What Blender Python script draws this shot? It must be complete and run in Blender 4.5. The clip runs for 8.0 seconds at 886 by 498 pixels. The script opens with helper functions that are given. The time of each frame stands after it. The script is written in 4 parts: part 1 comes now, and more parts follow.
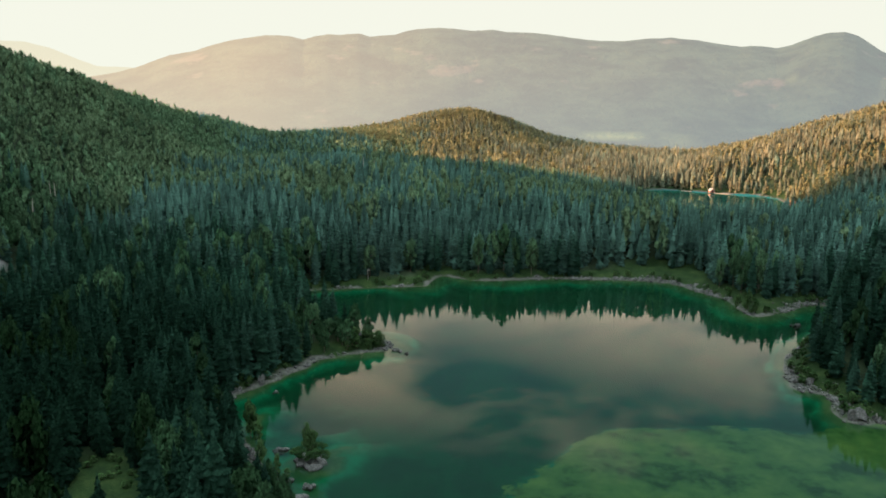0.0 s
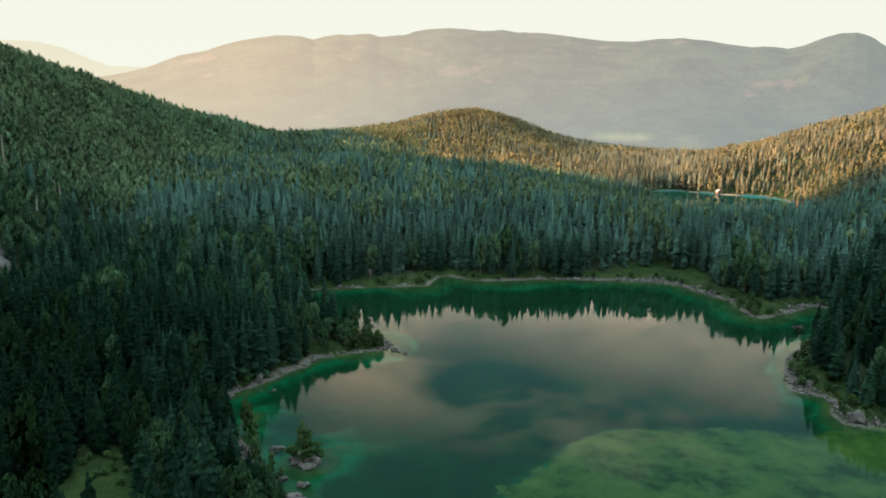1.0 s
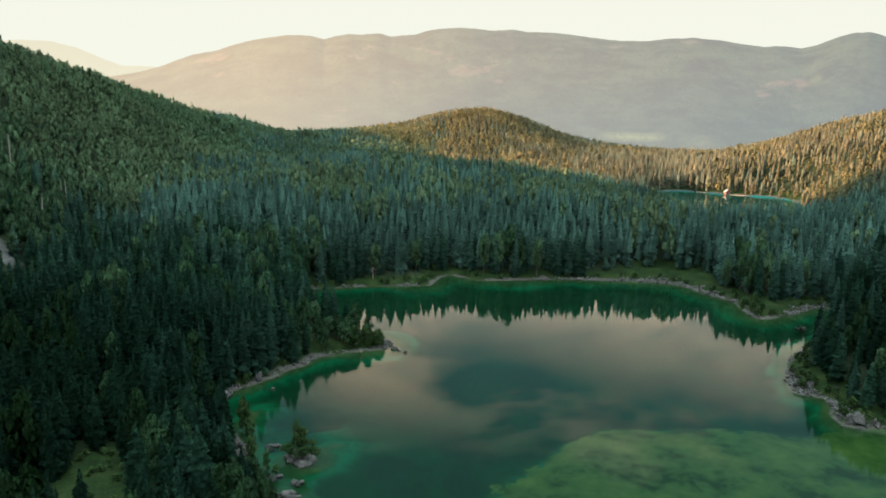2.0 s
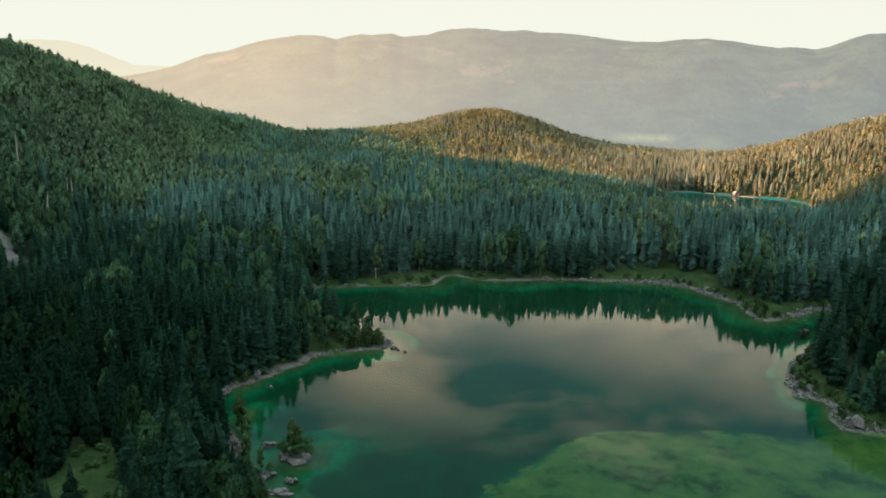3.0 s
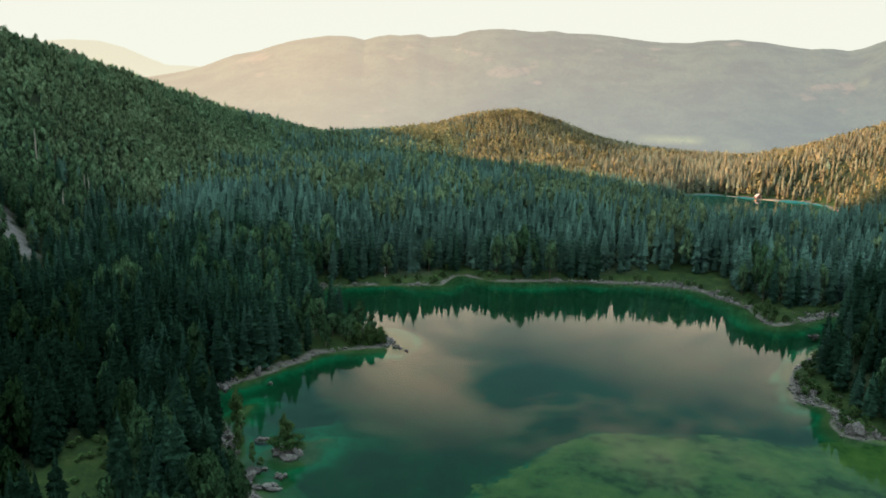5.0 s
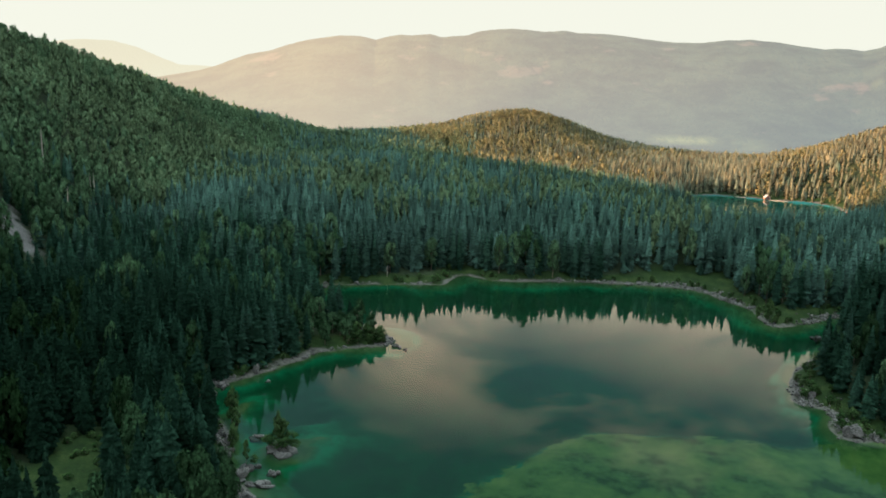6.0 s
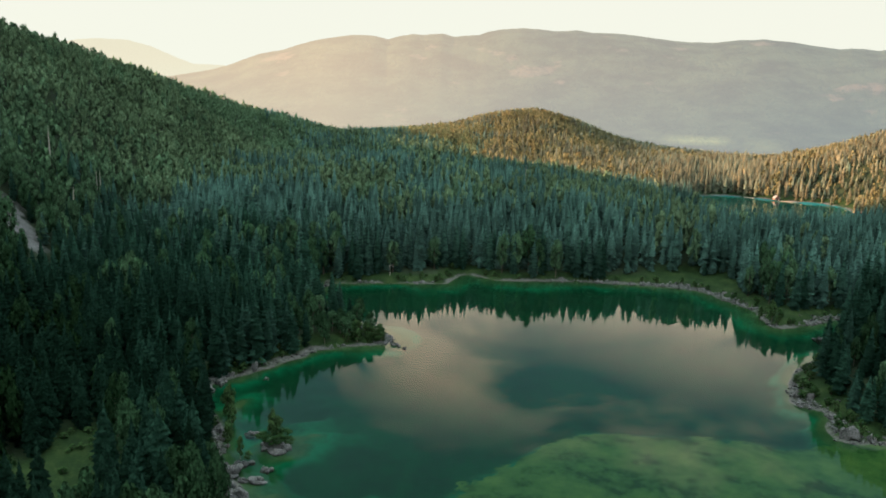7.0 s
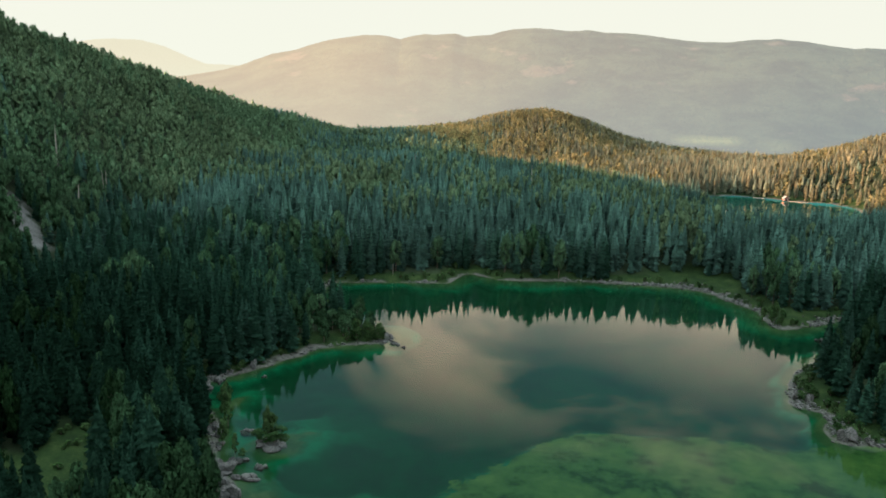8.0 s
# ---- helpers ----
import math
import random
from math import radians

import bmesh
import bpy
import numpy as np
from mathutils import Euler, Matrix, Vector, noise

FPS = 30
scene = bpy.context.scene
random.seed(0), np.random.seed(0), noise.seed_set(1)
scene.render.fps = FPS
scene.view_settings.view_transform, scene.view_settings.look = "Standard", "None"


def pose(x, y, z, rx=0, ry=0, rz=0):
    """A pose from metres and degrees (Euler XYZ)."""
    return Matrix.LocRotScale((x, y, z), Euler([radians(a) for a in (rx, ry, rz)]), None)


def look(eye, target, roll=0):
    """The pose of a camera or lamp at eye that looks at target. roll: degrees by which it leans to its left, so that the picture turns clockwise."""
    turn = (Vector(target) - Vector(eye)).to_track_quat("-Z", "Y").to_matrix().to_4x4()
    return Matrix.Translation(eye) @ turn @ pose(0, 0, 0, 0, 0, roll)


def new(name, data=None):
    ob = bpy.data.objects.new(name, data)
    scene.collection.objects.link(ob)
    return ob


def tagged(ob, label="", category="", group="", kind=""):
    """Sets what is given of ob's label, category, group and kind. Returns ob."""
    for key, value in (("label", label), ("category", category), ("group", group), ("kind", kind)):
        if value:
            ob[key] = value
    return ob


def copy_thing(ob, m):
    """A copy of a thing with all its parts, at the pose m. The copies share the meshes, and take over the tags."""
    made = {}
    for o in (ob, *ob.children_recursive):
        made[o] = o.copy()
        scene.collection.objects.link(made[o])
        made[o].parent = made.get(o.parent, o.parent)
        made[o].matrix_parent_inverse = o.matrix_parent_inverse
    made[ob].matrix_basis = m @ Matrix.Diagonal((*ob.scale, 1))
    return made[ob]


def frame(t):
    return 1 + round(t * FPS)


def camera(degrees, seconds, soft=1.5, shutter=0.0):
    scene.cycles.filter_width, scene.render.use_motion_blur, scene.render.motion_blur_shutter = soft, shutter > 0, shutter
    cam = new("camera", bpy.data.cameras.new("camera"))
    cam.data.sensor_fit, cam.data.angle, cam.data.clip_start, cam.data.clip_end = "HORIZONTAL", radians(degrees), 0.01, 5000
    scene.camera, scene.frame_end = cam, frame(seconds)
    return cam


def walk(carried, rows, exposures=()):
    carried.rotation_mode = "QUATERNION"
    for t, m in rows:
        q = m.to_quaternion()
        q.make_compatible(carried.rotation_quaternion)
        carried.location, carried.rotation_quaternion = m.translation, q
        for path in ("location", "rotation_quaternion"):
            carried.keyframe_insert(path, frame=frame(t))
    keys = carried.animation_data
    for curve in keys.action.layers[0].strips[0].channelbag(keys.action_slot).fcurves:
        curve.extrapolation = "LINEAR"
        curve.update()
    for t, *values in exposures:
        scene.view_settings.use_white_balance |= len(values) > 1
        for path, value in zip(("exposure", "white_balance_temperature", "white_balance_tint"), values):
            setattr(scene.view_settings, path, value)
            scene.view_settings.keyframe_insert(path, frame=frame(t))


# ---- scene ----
cam = camera(59.4, 8.0, soft=1.8)
PATH = [
    (0, (12.892, 0.606, 98.691), (12.868, 2.564, 98.286), 1.0),
    (0.5, (14.636, 0.596, 98.653), (14.601, 2.554, 98.249), 1.1),
    (1, (16.777, 0.506, 98.685), (16.728, 2.464, 98.28), 1.1),
    (1.5, (18.757, 0.416, 98.717), (18.694, 2.373, 98.311), 1.1),
    (3, (25.198, 0.319, 98.69), (25.092, 2.274, 98.284), 1.3),
    (3.5, (27.437, 0.276, 98.654), (27.313, 2.23, 98.248), 1.4),
    (4, (29.804, 0.137, 98.72), (29.659, 2.09, 98.314), 1.5),
    (4.5, (32.242, 0.138, 98.73), (32.08, 2.09, 98.324), 1.5),
    (6, (39.184, 0.459, 98.688), (38.979, 2.406, 98.281), 1.6),
    (6.5, (41.626, 0.364, 98.711), (41.404, 2.309, 98.303), 1.6),
    (7, (44.123, 0.389, 98.776), (43.887, 2.332, 98.367), 1.7),
    (7.5, (46.398, 0.518, 98.751), (46.148, 2.46, 98.341), 1.7),
    (8, (48.984, 0.648, 98.705), (48.717, 2.587, 98.295), 1.7),
]
walk(cam, [(t, look(eye, target, roll)) for t, eye, target, roll in PATH], [(0, 2.4, 5620, 4), (8, 2.4, 5620, 4)])

# ---- world, sun, exposure ----
SUN_AZ, SUN_EL = radians(-97), radians(12)
to_sun = Vector((math.sin(SUN_AZ) * math.cos(SUN_EL), math.cos(SUN_AZ) * math.cos(SUN_EL), math.sin(SUN_EL)))
sun = new("sun", bpy.data.lights.new("sun", "SUN"))
sun.data.energy, sun.data.angle, sun.data.color = 4.2, radians(0.6), (1.0, 0.52, 0.27)
sun.matrix_world = look(to_sun * 900, (0, 0, 0))


def make_sky():
    world = bpy.data.worlds.new("sky")
    scene.world = world
    world.use_nodes = True
    nodes, links = world.node_tree.nodes, world.node_tree.links
    nodes.clear()
    out = nodes.new("ShaderNodeOutputWorld")
    back = nodes.new("ShaderNodeBackground")
    sky = nodes.new("ShaderNodeTexSky")
    sky.sky_type, sky.sun_disc = "NISHITA", False
    sky.sun_elevation, sky.sun_rotation = SUN_EL, SUN_AZ
    sky.altitude, sky.air_density, sky.dust_density, sky.ozone_density = 900, 1.0, 1.2, 1.0
    coord = nodes.new("ShaderNodeTexCoord")
    stretch = nodes.new("ShaderNodeMapping")
    stretch.inputs["Scale"].default_value = (1.0, 1.0, 2.6)
    stretch.inputs["Location"].default_value = (0.45, 0.1, 0.1)
    clouds = nodes.new("ShaderNodeTexNoise")
    clouds.inputs["Scale"].default_value, clouds.inputs["Detail"].default_value = 2.6, 8
    clouds.inputs["Roughness"].default_value, clouds.inputs["Distortion"].default_value = 0.6, 0.5
    cover = nodes.new("ShaderNodeValToRGB")
    cover.color_ramp.elements[0].position, cover.color_ramp.elements[1].position = 0.69, 0.92
    mix = nodes.new("ShaderNodeMix")
    mix.data_type = "RGBA"
    tone = nodes.new("ShaderNodeValToRGB")
    marks = tone.color_ramp.elements
    while len(marks) < len(CLOUDS):
        marks.new(0.5)
    for mark, (at, colour) in zip(marks, CLOUDS):
        mark.position, mark.color = at, (*colour, 1)
    bright = nodes.new("ShaderNodeMix")
    bright.data_type, bright.blend_type = "RGBA", "MULTIPLY"
    bright.inputs["Factor"].default_value, bright.inputs["B"].default_value = 1.0, (10, 10, 10, 1)
    links.new(tone.outputs["Color"], bright.inputs["A"])
    links.new(bright.outputs["Result"], mix.inputs["B"])
    dim = nodes.new("ShaderNodeMix")
    dim.data_type = "RGBA"
    dim.inputs["Factor"].default_value, dim.inputs["B"].default_value = 0.75, GAP
    links.new(sky.outputs["Color"], dim.inputs["A"])
    links.new(dim.outputs["Result"], mix.inputs["A"])
    links.new(coord.outputs["Generated"], stretch.inputs["Vector"])
    links.new(stretch.outputs["Vector"], clouds.inputs["Vector"])
    split = nodes.new("ShaderNodeSeparateXYZ")
    links.new(coord.outputs["Generated"], split.inputs["Vector"])
    lift = nodes.new("ShaderNodeValToRGB")
    marks = lift.color_ramp.elements
    while len(marks) < len(COVER):
        marks.new(0.5)
    for mark, (at, more) in zip(marks, COVER):
        mark.position, mark.color = at, (more, more, more, 1)
    links.new(split.outputs["Z"], lift.inputs["Fac"])
    links.new(split.outputs["Z"], tone.inputs["Fac"])
    veil = nodes.new("ShaderNodeMath")
    veil.operation = "ADD"
    links.new(clouds.outputs["Fac"], veil.inputs[0])
    links.new(lift.outputs["Color"], veil.inputs[1])
    thin = nodes.new("ShaderNodeMath")
    thin.operation = "MULTIPLY_ADD"
    thin.inputs[1].default_value = -0.09
    links.new(split.outputs["X"], thin.inputs[0])
    links.new(veil.outputs[0], thin.inputs[2])
    def sum_of(op, a, b):
        node = nodes.new("ShaderNodeMath")
        node.operation = op
        for slot, value in zip(node.inputs, (a, b)):
            if isinstance(value, bpy.types.NodeSocket):
                links.new(value, slot)
            else:
                slot.default_value = value
        return node.outputs[0]

    total = thin.outputs[0]
    ragged = sum_of("MULTIPLY", sum_of("SUBTRACT", clouds.outputs["Fac"], 0.5), 0.55)
    for cx, cz, tilt, long, wide, much in BANKS:
        x, z = sum_of("SUBTRACT", split.outputs["X"], cx), sum_of("ADD", sum_of("SUBTRACT", split.outputs["Z"], cz), ragged)
        along = sum_of("ADD", sum_of("MULTIPLY", x, math.cos(tilt) / long), sum_of("MULTIPLY", z, math.sin(tilt) / long))
        across = sum_of("SUBTRACT", sum_of("MULTIPLY", z, math.cos(tilt) / wide), sum_of("MULTIPLY", x, math.sin(tilt) / wide))
        size = sum_of("ADD", sum_of("MULTIPLY", along, along), sum_of("MULTIPLY", across, across))
        total = sum_of("ADD", total, sum_of("MULTIPLY", sum_of("POWER", 0.37, size), much))
    links.new(total, cover.inputs["Fac"])
    links.new(cover.outputs["Color"], mix.inputs["Factor"])
    links.new(mix.outputs["Result"], back.inputs["Color"])
    links.new(back.outputs["Background"], out.inputs["Surface"])
    back.inputs["Strength"].default_value = SKY


SKY, GAP = 0.05, (0.66, 1.06, 0.86, 1)
# the bright cloud overhead is out of view, added to raise the ambient light
CLOUDS = [(0.0, (0.39, 0.35, 0.268)), (0.17, (0.385, 0.342, 0.268)), (0.28, (0.74, 0.54, 0.365)), (0.37, (0.73, 0.5, 0.33)), (0.47, (0.56, 0.48, 0.37)), (0.62, (0.92, 0.95, 0.9)), (0.9, (1.25, 1.32, 1.26))]
# how much the veil thickens or thins with height above the horizon
COVER = [(0.0, 0.55), (0.12, 0.6), (0.18, 0.48), (0.24, 0.33), (0.3, 0.24), (0.36, 0.18), (0.47, 0.05), (0.56, 0.2), (0.66, 0.5)]
# cloud banks: sideways and upwards of their middle, tilt, half length, half depth, thickness
BANKS = [(-0.125, 0.382, 0.5, 0.135, 0.055, 0.16), (0.2, 0.3, 0.1, 0.2, 0.07, 0.11), (0.06, 0.38, 0.3, 0.09, 0.05, -0.04)]
make_sky()


# ---- materials ----
class Nodes:
    """A small node-material writer."""

    def __init__(self, name):
        self.mat = bpy.data.materials.new(name)
        self.mat.use_nodes = True
        self.tree = self.mat.node_tree
        self.tree.nodes.clear()
        self.out = self.tree.nodes.new("ShaderNodeOutputMaterial")

    def add(self, kind, **inputs):
        node = self.tree.nodes.new("ShaderNode" + kind)
        for key, value in inputs.items():
            self.put(node, key.replace("_", " "), value)
        return node

    def put(self, node, key, value):
        if isinstance(value, bpy.types.NodeSocket):
            self.tree.links.new(value, node.inputs[key])
        else:
            node.inputs[key].default_value = value

    def math(self, op, a, b=0.0):
        node = self.add("Math")
        node.operation = op
        self.put(node, 0, a), self.put(node, 1, b)
        return node.outputs[0]

    def noise(self, scale, detail=4, rough=0.55, vector=None):
        node = self.add("TexNoise", Scale=scale, Detail=detail, Roughness=rough)
        node.noise_dimensions = "3D"
        self.put(node, "Vector", vector or self.place())
        return node.outputs["Fac"]

    def place(self):
        return self.add("NewGeometry").outputs["Position"]

    def attribute(self, name):
        node = self.add("Attribute")
        node.attribute_name = name
        return node.outputs["Fac"]

    def ramp(self, fac, *stops):
        node = self.add("ValToRGB", Fac=fac)
        marks = node.color_ramp.elements
        while len(marks) < len(stops):
            marks.new(0.5)
        for mark, (at, colour) in zip(marks, stops):
            mark.position = at
            mark.color = (*colour, 1) if len(colour) == 3 else colour
        return node.outputs["Color"]

    def span(self, value, low, high, a=0.0, b=1.0):
        node = self.add("MapRange")
        node.interpolation_type = "SMOOTHSTEP"
        for key, v in (("Value", value), ("From Min", low), ("From Max", high), ("To Min", a), ("To Max", b)):
            self.put(node, key, v)
        return node.outputs["Result"]

    def mix(self, fac, a, b, blend="MIX"):
        node = self.add("Mix")
        node.data_type, node.blend_type = "RGBA", blend
        for key, v in (("Factor", fac), ("A", a), ("B", b)):
            socket = [s for s in node.inputs if s.name == key and s.type in ("VALUE", "RGBA") and s.enabled][0]
            if isinstance(v, bpy.types.NodeSocket):
                self.tree.links.new(v, socket)
            else:
                socket.default_value = (*v, 1) if isinstance(v, tuple) and len(v) == 3 else v
        return [s for s in node.outputs if s.enabled][0]

    def bump(self, height, strength, distance):
        return self.add("Bump", Height=height, Strength=strength, Distance=distance).outputs["Normal"]

    def surface(self, colour, rough=0.8, normal=None, metal=0.0, spec=0.3):
        node = self.add("BsdfPrincipled", Roughness=rough, Metallic=metal)
        self.put(node, "Specular IOR Level", spec)
        self.put(node, "Base Color", (*colour, 1) if isinstance(colour, tuple) else colour)
        if normal:
            self.put(node, "Normal", normal)
        return node.outputs["BSDF"]

    def done(self, shader):
        self.tree.links.new(shader, self.out.inputs["Surface"])
        return self.mat


def foliage_material(name, dark, mid, light, sun_warmed):
    """Needles or leaves: one hue a tree, a shade a branch, some light through them."""
    n = Nodes(name)
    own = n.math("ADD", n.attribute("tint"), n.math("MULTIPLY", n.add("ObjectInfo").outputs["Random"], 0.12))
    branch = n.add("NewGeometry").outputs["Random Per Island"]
    # tint runs from dark near crowns to haze-paled far ones, then sun-warmed ones
    hue = n.ramp(own, (0.0, dark), (0.42, mid), (0.84, light), (1.0, sun_warmed))
    patch = n.span(n.noise(0.02, 3), 0.35, 0.65, 0.8, 1.2)
    sprays = n.noise(1.7, 4, 0.7)
    shade = n.math("MULTIPLY", n.math("MULTIPLY", n.span(branch, 0, 1, 0.62, 1.38), patch), n.span(sprays, 0.3, 0.7, 0.6, 1.4))
    grey = n.add("CombineXYZ", X=shade, Y=shade, Z=shade).outputs["Vector"]
    colour = n.mix(1.0, hue, grey, "MULTIPLY")
    # the mean facing of the needles or leaves of a spray
    facing = n.add("Attribute")
    facing.attribute_name = "facing"
    turned = n.add("VectorTransform", Vector=facing.outputs["Vector"])
    turned.vector_type, turned.convert_from, turned.convert_to = "NORMAL", "OBJECT", "WORLD"
    soft = n.add("VectorMath", Vector=turned.outputs["Vector"])
    soft.operation = "NORMALIZE"
    leaf = n.add("BsdfDiffuse", Color=colour, Roughness=0.6, Normal=soft.outputs["Vector"]).outputs["BSDF"]
    thin = n.add("BsdfTranslucent", Color=colour).outputs["BSDF"]
    return n.done(both(n, 0.28, leaf, thin))


def both(n, fac, a, b):
    node = n.add("MixShader", Fac=fac)
    n.tree.links.new(a, node.inputs[1])
    n.tree.links.new(b, node.inputs[2])
    return node.outputs[0]


def bark_material(name, colour):
    n = Nodes(name)
    grain = n.noise(3.0, 5)
    return n.done(n.surface(n.mix(grain, tuple(c * 0.6 for c in colour), tuple(c * 1.4 for c in colour)), 0.9))


def rock_material(name, pale, dark):
    n = Nodes(name)
    big, fine = n.noise(0.35, 6, 0.6), n.noise(2.4, 6, 0.65)
    own = n.add("ObjectInfo").outputs["Random"]
    island = n.add("NewGeometry").outputs["Random Per Island"]
    tone = n.math("ADD", n.math("MULTIPLY", n.math("ADD", own, island), 0.18), n.math("ADD", n.math("MULTIPLY", big, 0.5), n.math("MULTIPLY", fine, 0.35)))
    colour = n.ramp(tone, (0.36, dark), (0.55, tuple((a + b) / 2 for a, b in zip(pale, dark))), (0.74, pale))
    crack = n.add("TexVoronoi", Scale=1.3, Vector=n.place())
    crack.feature = "DISTANCE_TO_EDGE"
    gap = n.span(crack.outputs["Distance"], 0.0, 0.11, 0.3, 1.0)
    colour = n.mix(1.0, colour, n.add("CombineXYZ", X=gap, Y=gap, Z=gap).outputs["Vector"], "MULTIPLY")
    height = n.add("SeparateXYZ", Vector=n.place()).outputs["Z"]
    wet = n.span(height, 0.05, 0.35, 0.45, 1.0)
    colour = n.mix(1.0, colour, n.add("CombineXYZ", X=wet, Y=wet, Z=wet).outputs["Vector"], "MULTIPLY")
    return n.done(n.surface(colour, 0.85, n.bump(fine, 0.9, 0.4)))


def ground_material():
    """Lake bed below the water, then gravel, grass and forest floor with the distance from the shore."""
    n = Nodes("ground")
    shore, field, bare = n.attribute("shore"), n.attribute("field"), n.attribute("bare")
    big, mid, fine = n.noise(0.03, 5), n.noise(0.16, 6, 0.62), n.noise(1.3, 5, 0.65)
    # forest floor and grass
    floor = n.ramp(mid, (0.3, (0.0105, 0.0165, 0.009)), (0.7, (0.0263, 0.0375, 0.0165)))
    grass = n.ramp(n.math("ADD", n.math("MULTIPLY", mid, 0.6), n.math("MULTIPLY", fine, 0.4)), (0.34, (0.006, 0.013, 0.004)), (0.5, (0.014, 0.028, 0.007)), (0.66, (0.034, 0.05, 0.014)))
    gravel = n.ramp(fine, (0.3, (0.025, 0.025, 0.021)), (0.7, (0.12, 0.115, 0.1)))
    reach = n.math("ADD", shore, n.math("ADD", n.math("MULTIPLY", n.math("SUBTRACT", mid, 0.5), 9.0), n.math("MULTIPLY", n.math("SUBTRACT", n.noise(0.07, 3), 0.53), 14.0)))
    land = n.mix(n.math("MULTIPLY", n.span(reach, 9.0, 13.0), n.span(n.attribute("lawn"), 0.2, 0.6, 1.0, 0.0)), grass, floor)
    land = n.mix(n.math("MULTIPLY", field, n.span(mid, 0.25, 0.45, 0.55, 1.0)), land, grass)
    land = n.mix(n.span(n.math("ADD", reach, n.math("MULTIPLY", n.math("SUBTRACT", fine, 0.5), 4.0)), 0.2, 2.6), gravel, land)
    land = n.mix(n.math("MULTIPLY", bare, n.span(mid, 0.3, 0.5)), land, n.ramp(fine, (0.25, (0.05, 0.049, 0.046)), (0.75, (0.16, 0.156, 0.148))))
    # lake bed: pale marl with weed; darker with depth, the water's absorption painted in
    depth = n.attribute("depth")
    weed = n.span(n.math("ADD", n.math("MULTIPLY", n.noise(0.055, 6, 0.68), 0.75), n.math("MULTIPLY", n.noise(0.4, 4), 0.25)), 0.43, 0.58)
    fray = n.math("MULTIPLY", n.math("SUBTRACT", n.noise(0.14, 8, 0.7), 0.5), n.span(depth, 0.5, 3.5, 1.0, 7.0))
    wavy = n.math("SUBTRACT", fray, depth)
    bed = n.ramp(n.span(wavy, -14.0, 0.0), (0.0, (0.0011, 0.019, 0.0112)), (0.25, (0.0018, 0.025, 0.015)), (0.55, (0.0042, 0.046, 0.03)), (0.84, (0.0065, 0.068, 0.047)), (0.97, (0.014, 0.05, 0.03)), (1.0, (0.0408, 0.053, 0.0306)))
    dull = n.ramp(n.span(wavy, -12.0, 0.0), (0.0, (0.0008, 0.0122, 0.0085)), (0.6, (0.002, 0.0218, 0.0136)), (1.0, (0.0102, 0.0272, 0.0136)))
    bed = n.mix(n.math("MULTIPLY", weed, 0.75), bed, dull)
    sand = n.ramp(n.math("ADD", n.math("MULTIPLY", n.noise(0.06, 7, 0.7), 0.75), n.math("MULTIPLY", mid, 0.25)), (0.41, (0.008, 0.0208, 0.0088)), (0.48, (0.0272, 0.0512, 0.0192)), (0.7, (0.0624, 0.0832, 0.0288)))
    patchy = n.math("MULTIPLY", n.math("MULTIPLY", n.math("SUBTRACT", n.noise(0.13, 8, 0.72), 0.5), 5.5), n.math("MULTIPLY", n.span(n.attribute("shelf"), 0.0, 0.3), n.span(n.attribute("shelf"), 0.6, 0.95, 1.0, 0.0)))
    bed = n.mix(n.span(n.math("ADD", n.attribute("shelf"), patchy), 0.4, 0.54), bed, sand)
    beyond = n.span(n.add("SeparateXYZ", Vector=n.place()).outputs["Y"], 560, 600)
    bed = n.mix(beyond, bed, n.mix(n.span(depth, 1.0, 9.0), (0.012, 0.085, 0.085), (0.004, 0.05, 0.064)))
    colour = n.mix(n.span(shore, -1.2, 0.1), bed, land)
    return n.done(n.surface(colour, 0.95, n.bump(fine, 0.6, 0.3), spec=0.1))


def water_material():
    n = Nodes("lake_water")
    mirror = n.add("BsdfGlossy", Color=(1, 1, 1, 1), Roughness=0.0).outputs["BSDF"]
    clear = n.add("BsdfTransparent", Color=(0.78, 0.94, 0.7, 1)).outputs["BSDF"]
    gloss = n.add("Fresnel", IOR=1.33).outputs["Fac"]
    return n.done(both(n, gloss, clear, mirror))


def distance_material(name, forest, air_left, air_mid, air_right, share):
    """Far wooded mountains, with the haze of kilometres of bright evening air mixed in as emission."""
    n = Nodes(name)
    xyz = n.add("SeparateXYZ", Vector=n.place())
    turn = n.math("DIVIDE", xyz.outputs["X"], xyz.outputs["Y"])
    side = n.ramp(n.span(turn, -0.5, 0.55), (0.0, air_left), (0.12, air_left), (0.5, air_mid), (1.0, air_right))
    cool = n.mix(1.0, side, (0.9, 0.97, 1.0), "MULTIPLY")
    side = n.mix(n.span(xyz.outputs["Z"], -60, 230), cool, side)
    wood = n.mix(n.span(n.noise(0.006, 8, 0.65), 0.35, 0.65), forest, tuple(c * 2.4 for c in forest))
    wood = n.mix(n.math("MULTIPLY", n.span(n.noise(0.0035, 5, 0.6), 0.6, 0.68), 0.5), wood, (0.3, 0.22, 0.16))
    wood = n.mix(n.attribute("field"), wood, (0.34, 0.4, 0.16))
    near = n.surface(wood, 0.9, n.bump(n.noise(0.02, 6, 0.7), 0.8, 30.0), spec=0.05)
    # the haze glows by itself, tinted by bearing and height
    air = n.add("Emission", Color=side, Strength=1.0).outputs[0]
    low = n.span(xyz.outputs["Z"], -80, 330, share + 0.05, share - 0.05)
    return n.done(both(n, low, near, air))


def plain_material(name, colour, rough=0.7):
    n = Nodes(name)
    wear = n.noise(2.0, 5)
    return n.done(n.surface(n.mix(wear, tuple(c * 0.75 for c in colour), tuple(min(1, c * 1.2) for c in colour)), rough))


